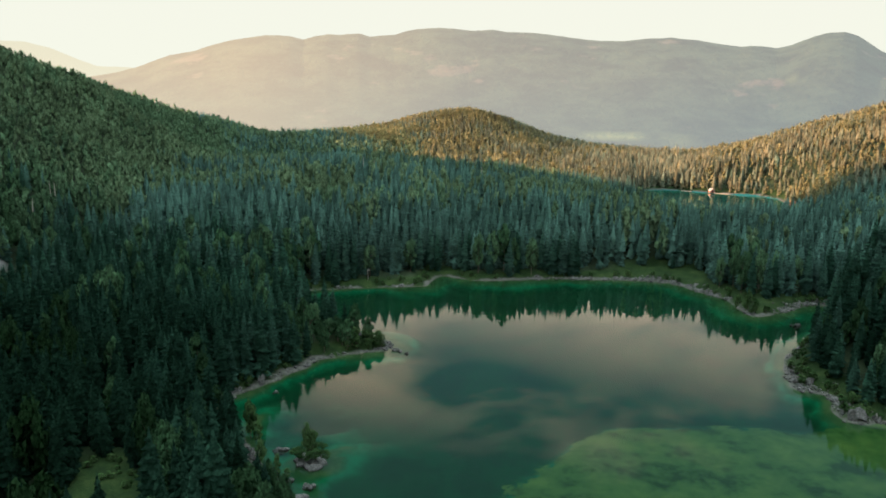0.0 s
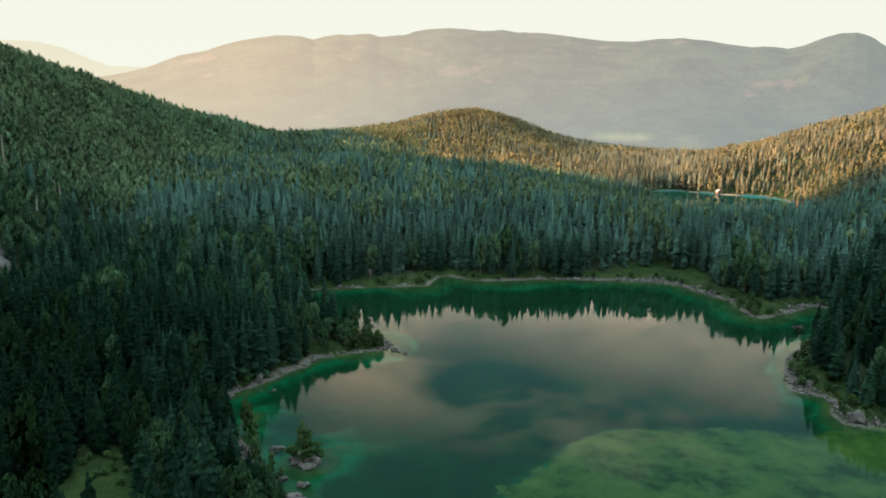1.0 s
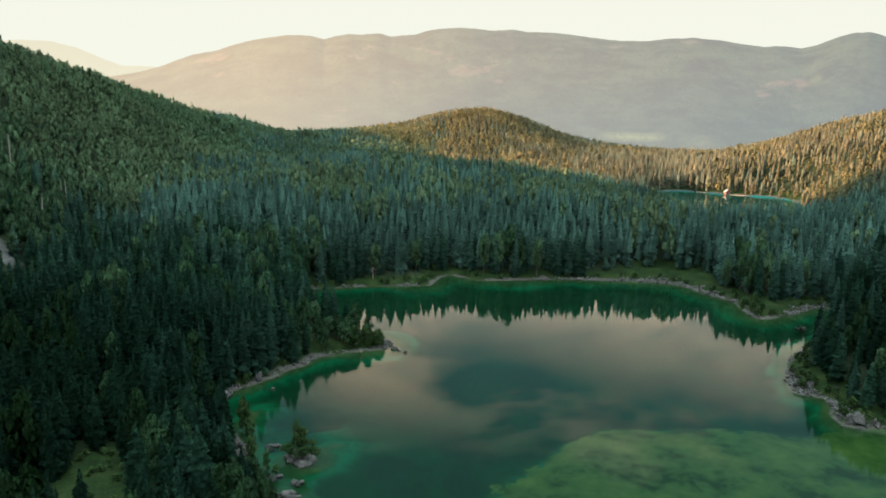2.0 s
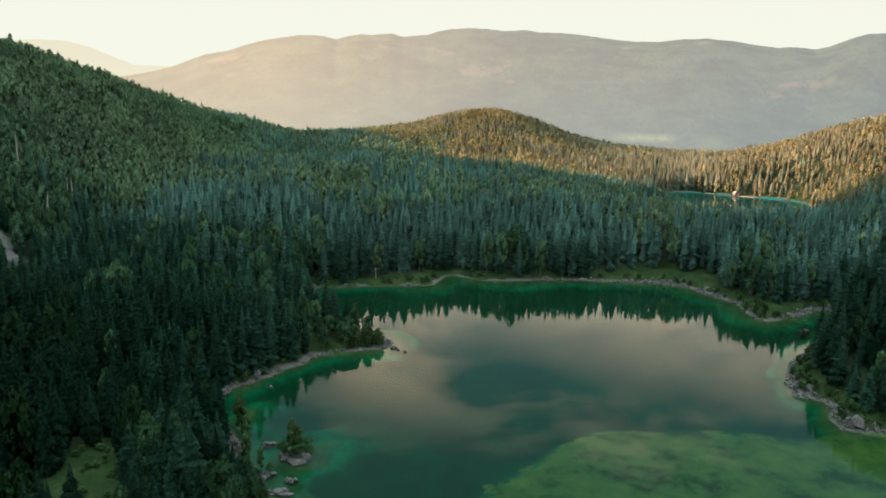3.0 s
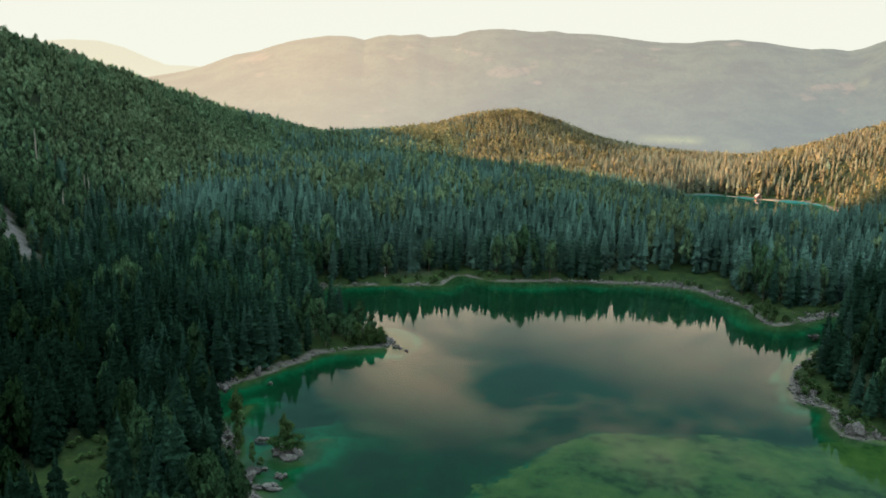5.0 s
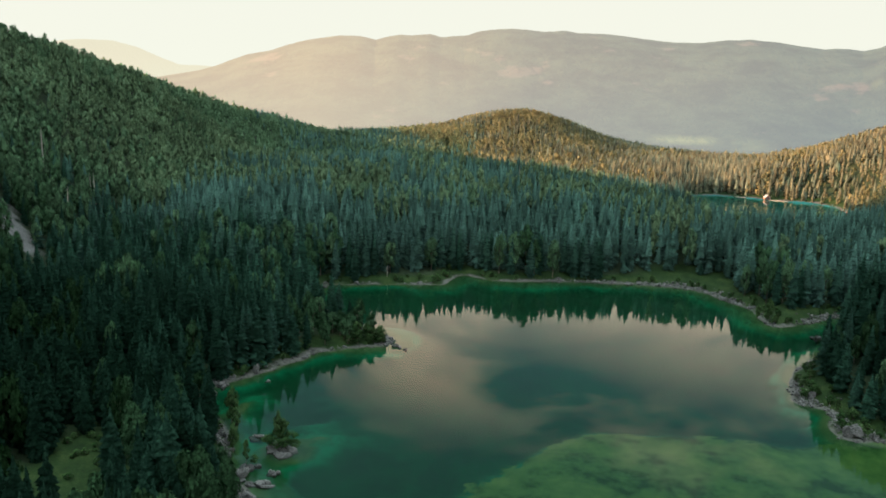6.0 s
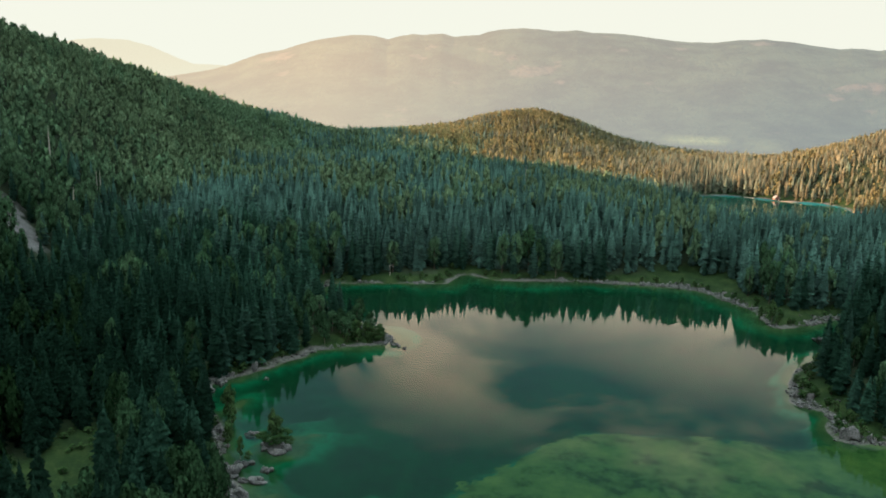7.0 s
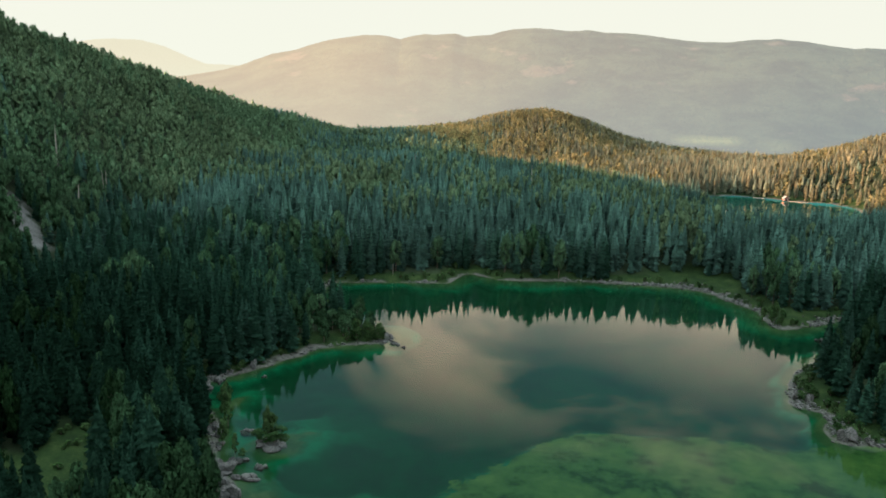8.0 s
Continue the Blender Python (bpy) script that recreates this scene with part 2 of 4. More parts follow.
# third colour of SPRUCE and BROAD stands in for haze, fourth for sunlight
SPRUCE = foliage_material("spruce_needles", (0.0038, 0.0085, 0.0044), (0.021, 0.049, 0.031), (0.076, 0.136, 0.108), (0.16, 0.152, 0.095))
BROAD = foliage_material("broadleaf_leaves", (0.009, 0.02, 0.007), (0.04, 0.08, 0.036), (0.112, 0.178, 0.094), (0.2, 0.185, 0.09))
SHRUB = foliage_material("shrub_leaves", (0.02, 0.044, 0.015), (0.034, 0.066, 0.022), (0.062, 0.1, 0.036), (0.1, 0.12, 0.046))
BARK = bark_material("bark", (0.09, 0.065, 0.048))
PALE_BARK = bark_material("weathered_wood", (0.3, 0.27, 0.23))
ROCK = rock_material("limestone", (0.155, 0.148, 0.137), (0.02, 0.021, 0.019))
GROUND = ground_material()
WATER = water_material()
# air colours are the emitted haze: left, middle, right; last, its share
FAR = distance_material("hazy_mountain_forest", (0.04, 0.055, 0.03), (0.176, 0.125, 0.083), (0.112, 0.09, 0.071), (0.078, 0.071, 0.063), 0.77)
FARTHER = distance_material("hazy_distant_mountain", (0.05, 0.06, 0.04), (0.2, 0.166, 0.112), (0.16, 0.135, 0.094), (0.135, 0.118, 0.098), 0.92)


# ---- meshes ----
def mesh_of(name, verts, tris, material, tint=None, smooth=False):
    """A mesh from numpy arrays of points and triangles or quads, with values or directions at its points."""
    me = bpy.data.meshes.new(name)
    verts, tris = np.asarray(verts, np.float32), np.asarray(tris, np.int32)
    k = tris.shape[1]
    me.vertices.add(len(verts)), me.loops.add(tris.size), me.polygons.add(len(tris))
    me.vertices.foreach_set("co", verts.ravel())
    me.loops.foreach_set("vertex_index", tris.ravel())
    me.polygons.foreach_set("loop_start", np.arange(0, tris.size, k, dtype=np.int32))
    me.polygons.foreach_set("use_smooth", np.full(len(tris), smooth))
    for key, values in (tint or {}).items():
        values = np.asarray(values, np.float32)
        if values.ndim == 2:
            me.attributes.new(key, "FLOAT_VECTOR", "POINT").data.foreach_set("vector", values.ravel())
        else:
            me.attributes.new(key, "FLOAT", "POINT").data.foreach_set("value", values)
    me.update(calc_edges=True)
    me.materials.append(material)
    return me


def part(name, me, parent, label=""):
    ob = new(name, me)
    ob.parent = parent
    return tagged(ob, label) if label else ob


def empty(name, m, label, category, group=""):
    ob = new(name)
    ob.empty_display_size = 0.5
    ob.matrix_world = m
    return tagged(ob, label, category, group)


# ---- the plan ----
def rounded(points, steps=6):
    """A closed Catmull-Rom curve through the corners of a plan."""
    p = np.array(points, float)
    a, b, c, d = np.roll(p, 1, 0), p, np.roll(p, -1, 0), np.roll(p, -2, 0)
    t = (np.arange(steps) / steps)[None, :, None]
    a, b, c, d = (q[:, None] for q in (a, b, c, d))
    out = 0.5 * (2 * b + (c - a) * t + (2 * a - 5 * b + 4 * c - d) * t**2 + (3 * b - a - 3 * c + d) * t**3)
    return out.reshape(-1, 2)


LEFT_BANK = [(-20, 155), (-27, 171), (-33, 178), (-41, 195), (-47, 206), (-60, 223), (-60, 231), (-54, 240), (-49, 247), (-40, 262), (-34, 273), (-20, 280), (-10, 286)]
HIDDEN_BAY = [(-15, 297), (-38, 315), (-55, 345), (-58, 368)]
FAR_SHORE = [(-46, 374), (-20, 380), (-1, 384), (2, 392), (8, 406), (27, 397), (59, 403), (91, 405), (113, 404), (129, 399), (138, 383), (147, 367), (149, 341)]
RIGHT_BAY = [(164, 347), (184, 362), (196, 358), (191, 342), (175, 323), (159, 305), (147, 293)]
RIGHT_BANK = [(139, 281), (131, 253), (139, 248), (135, 229), (140, 224), (147, 226), (165, 222), (172, 195), (150, 150), (100, 115), (40, 105), (-5, 125)]
LAKE = rounded(LEFT_BANK + HIDDEN_BAY + FAR_SHORE + RIGHT_BAY + RIGHT_BANK)
LOWER_LAKE = rounded([(194, 780), (212, 798), (243, 799), (275, 780), (316, 763), (324, 735), (306, 672), (272, 628), (232, 634), (202, 676), (182, 730)])


def shore_distance(x, y, loop):
    """Metres from the shoreline: positive on land, negative over the water."""
    x, y = np.atleast_1d(x).astype(float), np.atleast_1d(y).astype(float)
    if x.size < 400:
        px, py = x.reshape(-1, 1), y.reshape(-1, 1)
        a, b = loop, np.roll(loop, -1, 0)
        e = b - a
        t = np.clip(((px - a[:, 0]) * e[:, 0] + (py - a[:, 1]) * e[:, 1]) / ((e**2).sum(1) + 1e-9), 0, 1)
        far = ((px - a[:, 0] - t * e[:, 0]) ** 2 + (py - a[:, 1] - t * e[:, 1]) ** 2).min(1)
        rise = np.where(e[:, 1] == 0, 1e-9, e[:, 1])
        cross = ((a[:, 1] > py) != (b[:, 1] > py)) & (px < a[:, 0] + (py - a[:, 1]) / rise * e[:, 0])
        return (np.where(cross.sum(1) % 2 == 1, -1, 1) * np.sqrt(far)).reshape(x.shape)
    best, inside = np.full(x.shape, 1e9), np.zeros(x.shape, bool)
    for (ax, ay), (bx, by) in zip(loop, np.roll(loop, -1, 0)):
        ex, ey = bx - ax, by - ay
        t = np.clip(((x - ax) * ex + (y - ay) * ey) / (ex * ex + ey * ey + 1e-9), 0, 1)
        best = np.minimum(best, (x - ax - t * ex) ** 2 + (y - ay - t * ey) ** 2)
        if ay != by:
            inside ^= ((ay > y) != (by > y)) & (x < ax + (y - ay) / (by - ay) * ex)
    return np.where(inside, -1, 1) * np.sqrt(best)


def ramp01(t):
    t = np.clip(t, 0, 1)
    return t * t * (3 - 2 * t)


def softplus(t, w):
    return w * np.logaddexp(0, t / w)


def value_noise(x, y, size, seed):
    """Smooth lattice noise in -1..1."""
    u, v = x / size, y / size
    i, j = np.floor(u).astype(np.int64), np.floor(v).astype(np.int64)
    fu, fv = ramp01(u - i), ramp01(v - j)

    def corner(a, b):
        h = (a * 374761393 + b * 668265263 + seed * 974711) & 0x7FFFFFFF
        h = ((h ^ (h >> 13)) * 1274126177) & 0x7FFFFFFF
        return ((h ^ (h >> 16)) & 0xFFFF) / 32767.5 - 1

    return (corner(i, j) * (1 - fu) + corner(i + 1, j) * fu) * (1 - fv) + (corner(i, j + 1) * (1 - fu) + corner(i + 1, j + 1) * fu) * fv


def fractal(x, y, size, seed, octaves=4):
    return sum(value_noise(x, y, size / 2**k, seed + k) / 2**k for k in range(octaves)) / 1.9


def mound(x, y, cx, cy, sx, sy):
    return np.exp(-0.5 * (((x - cx) / sx) ** 2 + ((y - cy) / sy) ** 2))


VALLEY = -75.0


def ground(x, y):
    """The height of the land and of the lake beds, and the distance from the nearest shore."""
    x, y = np.atleast_1d(x).astype(float), np.atleast_1d(y).astype(float)
    d1, d2 = shore_distance(x, y, LAKE), shore_distance(x, y, LOWER_LAKE)
    d = np.minimum(d1, d2) + 0.9 * value_noise(x, y, 5, 3) + 0.7 * value_noise(x, y, 2.5, 4)
    away = np.maximum(d, 0)
    z = 0.2 * np.minimum(away, 6) + 5.5 * (1 - np.exp(-np.maximum(away - 4, 0) / 30))
    rough = ramp01(away / 30)
    z += rough * 2.0 * fractal(x, y, 70, 11)
    # steep wooded hillside, with its crest falling away ahead
    slope = softplus(-x - 165 - 0.13 * (y - 400), 12) * 0.8
    crest = 115 - 0.162 * (y - 495) + 0.34 * softplus(510 - y, 25) * 1.5 + 7.5 * mound(x, y, x, 720, 1, 130) + 6 * fractal(x, y, 160, 21)
    crest = np.maximum(crest, 2) * ramp01((y + 250) / 300)
    hill = -12 * np.logaddexp(-slope / 12, -crest / 12) + 12 * math.log(1 + math.exp(-103 / 12))
    z += np.maximum(hill, 0) + rough * ramp01(hill / 40) * 5 * fractal(x, y, 60, 31)
    # a high unseen massif, added to shade the basin from the evening sun
    z += 330 * ramp01((-x - 480) / 230) * ramp01((y + 350) / 300) * ramp01((575 - y) / 90)
    # a lower spur out of view, added to shade the ridges on the left
    z = np.maximum(z, (186 + 20 * ramp01((740 - y) / 60) + 22 * ramp01((y - 850) / 60)) * ramp01((-x - 700) / 90) * ramp01((y - 500) / 60) * ramp01((1085 - y) / 60))
    # the low ridge behind the lake, the knoll and the hill beyond the lower lake
    z += 17 * mound(x, y, -50, 625, 150, 95) * ramp01(away / 60) * ramp01((210 - x) / 150)
    z += 20 * mound(x, y, -190, 1080, 95, 160)
    z += (7 * mound(x, y, -112, 450, 55, 55) + 6 * mound(x, y, 140, 480, 95, 42)) * ramp01(away / 60)
    z -= 5 * mound(x, y, 225, 600, 75, 50)
    z += softplus(x - 262, 18) * 0.36 * ramp01((y - 600) / 170) * ramp01(away / 50) * (1 - 0.95 * ramp01((y - 830) / 380))
    z += 8 * ramp01((x - 150) / 150) * mound(x, y, 260, 420, 130, 130) * ramp01(away / 40)
    z += 27 * mound(x, y, 187, 302, 24, 26) * ramp01(away / 14)
    far = ramp01((np.hypot(x, y) - 950) / 1600)
    z = z * (1 - far) + VALLEY * far + 58 * mound(x, y, 28, 1210, 92, 140)
    # beds: a shallow rim, then a steep drop; a broad sandy shelf; the rim of the islet.
    # the bed is laid at the apparent depth that clear water gives it at a low angle
    depth, _ = lake_depth(x, y, d)
    z = np.where(d < 0, -0.06 - 0.22 * depth, z)
    return z, d


def lake_depth(x, y, d):
    wave = 7 * fractal(x, y, 24, 5, 5)
    deep = 12.5 + 2.5 * fractal(x, y, 40, 9)

    def rim(q):
        near = 8 - 5.5 * ramp01((-x - 14) / 14) - 5 * ramp01((x - 112) / 15) * ramp01((335 - y) / 40)
        return 0.24 * np.minimum(q, 9) + (deep - 2.2) * ramp01((q - near - wave) / 8)

    depth = rim(np.maximum(-d, 0))
    shelf = ramp01((x - 26 - 0.8 * (y - 185) + wave) / 13) * ramp01((228 + 0.7 * wave - y) / 12)
    depth = np.minimum(depth, depth * (1 - shelf) + (2.4 + 0.8 * fractal(x, y, 30, 12)) * shelf)
    cove = ramp01((24 - x - 0.5 * (y - 190)) / 30) * ramp01((255 - y) / 40)
    depth = np.minimum(depth, depth * (1 - cove) + (6.2 + 15 * fractal(x, y, 15, 14)) * cove)
    # the dark hole beside the islet, the pale bar this side of it, the apron of the islet
    hole = 1 - ramp01((np.hypot((x + 10.5) / 6.5, (y - 181) / 8.5) - 0.7 - 0.05 * wave) / 0.35)
    depth = depth * (1 - hole) + 14 * hole
    bar = np.maximum(ramp01((171 + 0.2 * (x + 10) + 9 * fractal(x, y, 13, 16, 4) - y) / 5) * ramp01((26 - x) / 12), ramp01((-17 - x + 0.3 * wave) / 4) * ramp01((190 - y) / 6))
    depth = np.minimum(depth, depth * (1 - bar) + (2.6 + 1.2 * fractal(x, y, 12, 15)) * bar)
    depth = np.minimum(depth, 0.8 + 12 * ramp01((np.hypot((x + 22.5) / 1.05, (y - 192.5) / 1.2) - 6.6 - 0.1 * wave) / 3))
    return np.clip(depth, 0, None) * ramp01(-d / 2), shelf


def axis(core_low, core_high, step, low, high, grow):
    out, s = list(np.arange(core_low, core_high + step / 2, step)), step
    while out[-1] < high:
        s *= grow
        out.append(min(out[-1] + s, high))
    s = step
    while out[0] > low:
        s *= grow
        out.insert(0, max(out[0] - s, low))
    return np.array(out)


def scree(x, y, grow):
    """A chute of bare rock and rubble down the hillside."""
    along, across = 0.78 * (x + 184) - 0.62 * (y - 317), 0.62 * (x + 184) + 0.78 * (y - 317)
    return np.hypot(along / 17, across / 4.5) < grow + 0.35 * value_noise(x, y, 5, 91)


def clearing(x, y):
    """Below 1 inside the grassy clearing in the wood."""
    along, across = -0.52 * (x + 64) + 0.854 * (y - 160), 0.854 * (x + 64) + 0.52 * (y - 160)
    return np.minimum(np.hypot(along / 28, across / 11), np.hypot((x + 75) / 12, (y - 151) / 15)) + 0.22 * value_noise(x, y, 6, 62)



def make_ground():
    xs, ys = axis(-110, 200, 2.0, -4700, 4700, 1.05), axis(140, 425, 2.0, -3000, 4900, 1.045)
    gx, gy = np.meshgrid(xs, ys)
    x, y = gx.ravel(), gy.ravel()
    z, d = ground(x, y)
    field = (ramp01((1.35 - clearing(x, y)) / 0.4))
    bare = scree(x, y, 1.05).astype(float)
    n, m = len(xs), len(ys)
    i = (np.arange(m - 1)[:, None] * n + np.arange(n - 1)[None]).ravel()
    quads = np.stack([i, i + 1, i + n + 1, i + n], 1)
    ob = new("ground", mesh_of("ground", np.stack([x, y, z], 1), quads, GROUND, {"shore": d, "field": field, "bare": bare, "lawn": mound(x, y, 127, 413, 20, 16) + mound(x, y, 152, 362, 12, 18), "shelf": lake_depth(x, y, d)[1], "depth": lake_depth(x, y, d)[0]}, True))
    tagged(ob, "forest floor, grassy banks, gravel shore and lake bed", "ground", kind="structure")


def make_water(name, loop, level, label):
    centre = loop.mean(0)
    out = centre + (loop - centre) * 1.04
    bm = bmesh.new()
    rim = [bm.verts.new((x, y, level)) for x, y in out]
    bmesh.ops.triangulate(bm, faces=[bm.faces.new(rim)])
    me = bpy.data.meshes.new(name)
    bm.normal_update()
    bm.to_mesh(me)
    if me.polygons[0].normal.z < 0:
        me.flip_normals()
    me.materials.append(WATER)
    tagged(new(name, me), label, "lake", kind="structure")


def make_mountain(name, crest, near, far, material, label, rough, seed):
    """A wooded mountain range: crest rows are (bearing, height) seen from the valley."""
    bearings = np.radians(np.arange(-62, 62.01, 0.16))
    height = np.interp(np.degrees(bearings), [b for b, _ in crest], [h for _, h in crest])
    u = np.linspace(0, 1, 30)
    b, t = np.meshgrid(bearings, u)
    h = np.meshgrid(height, u)[0]
    up = np.where(t < 0.8, ramp01(t / 0.8) ** 1.25, 1 - 0.35 * ramp01((t - 0.8) / 0.2))
    r = near + (far - near) * t
    x, y = r * np.sin(b), r * np.cos(b)
    spur = fractal(x.ravel(), y.ravel(), 700, seed, 5).reshape(x.shape)
    fine = fractal(x.ravel(), y.ravel(), 60, seed + 9, 3).reshape(x.shape)
    z = VALLEY - 6 + (h - VALLEY) * up + rough * spur * up * (1 - up) * 3 + 4 * fine * up
    n, m = b.shape[1], b.shape[0]
    i = (np.arange(m - 1)[:, None] * n + np.arange(n - 1)[None]).ravel()
    quads = np.stack([i, i + 1, i + n + 1, i + n], 1)
    deg = np.degrees(b) + 1.2 * fine
    field = np.maximum(ramp01(1.6 - np.hypot((deg - 12.0) / 1.4, (t - 0.175) / 0.02)), 0.6 * ramp01(1.6 - np.hypot((deg - 16.2) / 1.6, (t - 0.155) / 0.016)))
    field = np.maximum(field, 0.7 * ramp01(1.5 - np.hypot((deg - 23.0) / 0.5, (t - 0.47) / 0.012)))
    me = mesh_of(name, np.stack([x.ravel(), y.ravel(), z.ravel()], 1), quads, material, {"field": field.ravel()}, True)
    tagged(new(name, me), label, "mountain", kind="structure")


def crest_rows(radius, rows):
    return [(b, 98.7 + radius * math.tan(radians(e))) for b, e in rows]


make_ground()
make_water("lake_water", LAKE, 0.0, "calm emerald lake mirroring the evening sky")
make_water("lower_lake_water", LOWER_LAKE, -0.05, "turquoise lower lake between wooded hills")
RANGE = [(-60, 1.0), (-40, 0.0), (-26, 0.2), (-23.6, 0.62), (-22.0, 1.05), (-19.64, 1.94), (-17.79, 2.35), (-16.66, 2.77), (-15.14, 3.15), (-13.23, 3.48), (-11.69, 3.48), (-10.64, 3.25), (-9.73, 3.54), (-8.95, 3.67),
         (-8.16, 3.62), (-6.77, 3.77), (-5.97, 3.59), (-4.17, 3.71), (-3.37, 4.0), (-2.36, 4.17), (-1.16, 4.24), (0.05, 4.21), (1.06, 4.08), (2.86, 4.17), (3.67, 4.04), (5.46, 4.02), (7.85, 3.77), (9.43, 3.54),
         (11.96, 3.48), (13.47, 3.67), (15.16, 3.71), (16.83, 3.56), (18.49, 3.27), (19.58, 3.12), (20.28, 3.19), (21.86, 3.04), (22.7, 3.21), (23.99, 3.75), (24.95, 3.98), (25.76, 4.0), (26.59, 3.71), (28.18, 2.69), (34, 2.0), (60, 2.5)]
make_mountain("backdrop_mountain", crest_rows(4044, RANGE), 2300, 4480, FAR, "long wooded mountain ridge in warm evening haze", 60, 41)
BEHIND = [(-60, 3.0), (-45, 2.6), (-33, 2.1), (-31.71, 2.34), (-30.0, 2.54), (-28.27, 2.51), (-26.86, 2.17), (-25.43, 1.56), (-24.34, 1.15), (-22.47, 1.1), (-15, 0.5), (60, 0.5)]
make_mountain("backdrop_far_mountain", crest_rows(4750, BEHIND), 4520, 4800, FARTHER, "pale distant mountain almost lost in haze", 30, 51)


# ---- trees ----
def spruce_crown(whorls, boughs, folds, seed):
    """A spruce crown one metre high and one metre in radius: boughs in whorls round a dark core. Points, triangles, facings."""
    rng = np.random.default_rng(seed)
    verts, tris, face = [], [], []
    full, fat = rng.uniform(1.9, 3.0), rng.uniform(0.9, 1.08)
    side = rng.uniform(0, 6.28)

    def profile(t):
        return fat * (1 - t**full) * min(1.0, 0.62 + 3.0 * t) + 0.02

    for w in range(whorls):
        t = min(max((w + rng.uniform(-0.3, 0.3)) / whorls, 0.0), 0.985)
        count = max(3, int(round(boughs * (0.4 + 0.6 * (1 - t)))))
        turn = rng.uniform(0, 6.28)
        for k in range(count):
            a = turn + 6.2832 * (k + rng.uniform(-0.35, 0.35)) / count
            r = profile(t) * rng.uniform(0.68, 1.14) * (1 + 0.12 * math.cos(a - side))
            base = 0.08 + 0.9 * t + rng.uniform(-0.5, 0.5) * 0.9 / whorls
            drop = (0.012 + 0.075 * (1 - t)) * rng.uniform(0.5, 1.5)
            c, q = math.cos(a), math.sin(a)
            wide = (0.62 * r + 0.02) * 4.2 / max(count, 4)
            n = len(verts)
            verts += [(0, 0, base + 0.02), (c * r, q * r, base - drop),
                      (c * r * 0.62 - q * wide, q * r * 0.62 + c * wide, base - drop * 0.95), (c * r * 0.62 + q * wide, q * r * 0.62 - c * wide, base - drop * 0.95)]
            up = rng.uniform(0.1, 1.1)
            b = a + rng.uniform(-0.3, 0.3)
            face += [(0.4 * math.cos(b), 0.4 * math.sin(b), 0.6), (math.cos(b), math.sin(b), up), (math.cos(b + 0.7), math.sin(b + 0.7), up), (math.cos(b - 0.7), math.sin(b - 0.7), up)]
            if folds:
                verts.append((c * r * 0.6, q * r * 0.6, base - drop * 0.3 + 0.012))
                face.append((math.cos(b), math.sin(b), up + 0.35))
                tris += [(n, n + 2, n + 4), (n, n + 4, n + 3), (n + 2, n + 1, n + 4), (n + 4, n + 1, n + 3)]
            else:
                tris += [(n, n + 2, n + 1), (n, n + 1, n + 3)]
    ring = 6
    for low, high in ((0.06, 0.5), (0.4, 1.02)):
        n, r = len(verts), 0.72 * profile(low)
        verts += [(r * math.cos(6.2832 * k / ring), r * math.sin(6.2832 * k / ring), low) for k in range(ring)] + [(0, 0, high)]
        face += [(math.cos(6.2832 * k / ring), math.sin(6.2832 * k / ring), 0.3) for k in range(ring)] + [(0, 0, 1)]
        tris += [(n + k, n + (k + 1) % ring, n + ring) for k in range(ring)]
    return np.array(verts), np.array(tris), np.array(face)


def leafy_crown(lobes, leaves, seed, low=0.14):
    """A broadleaf crown one metre high and one metre in radius: leaf sprays over uneven lobes, with gaps. Points, triangles, facings."""
    rng = np.random.default_rng(seed)
    centres = []
    for k in range(lobes):
        a, q = 2.4 * k + rng.uniform(-0.5, 0.5), (k + 0.5) / lobes
        r = 0.56 * math.sqrt(max(0.05, 1 - (2 * q - 0.9) ** 2)) * rng.uniform(0.7, 1.1)
        size = rng.uniform(0.3, 0.46)
        centres.append((r * math.cos(a), r * math.sin(a), low + 0.13 + (0.8 - low) * q, size))
    verts, tris, face = [], [], []
    for k in range(leaves):
        x, y, z, size = centres[k % lobes]
        d = rng.normal(size=3)
        d /= np.linalg.norm(d)
        if d[2] < -0.3:
            d[2] *= -1
        p = np.array((x, y, z)) + d * np.array((size, size, size * 0.46)) * rng.uniform(0.72, 1.1)
        u = np.cross(d, rng.normal(size=3))
        u /= np.linalg.norm(u)
        v = np.cross(d, u) + 0.5 * d * rng.normal()
        s = size * 1.75 * math.sqrt(lobes / leaves) * rng.uniform(0.7, 1.4)
        sc = np.array((1, 1, 0.5))
        n = len(verts)
        verts += [p + s * u * sc, p - 0.6 * s * u * sc + 0.8 * s * v * sc, p - 0.6 * s * u * sc - 0.8 * s * v * sc]
        out = 0.7 * d + 1.1 * (p - np.array((0, 0, 0.3))) + 0.12 * rng.normal(size=3)
        face += [out, out, out]
        tris.append((n, n + 1, n + 2))
    for x, y, z, size in centres:
        n = len(verts)
        q = size * 0.62
        verts += [(x + q, y, z), (x, y + q, z), (x - q, y, z), (x, y - q, z), (x, y, z + q * 0.5), (x, y, z - q * 0.5)]
        face += [(1, 0, 0.2), (0, 1, 0.2), (-1, 0, 0.2), (0, -1, 0.2), (0, 0, 1), (0, 0, -1)]
        tris += [(n, n + 1, n + 4), (n + 1, n + 2, n + 4), (n + 2, n + 3, n + 4), (n + 3, n, n + 4), (n + 1, n, n + 5), (n + 2, n + 1, n + 5), (n + 3, n + 2, n + 5), (n, n + 3, n + 5)]
    return np.array(verts, float), np.array(tris), np.array(face, float)


def stretched(face, tall):
    """Facings for a crown that its object makes that many times as tall as wide."""
    return face / np.linalg.norm(face, axis=1)[:, None] * np.array((1, 1, tall))


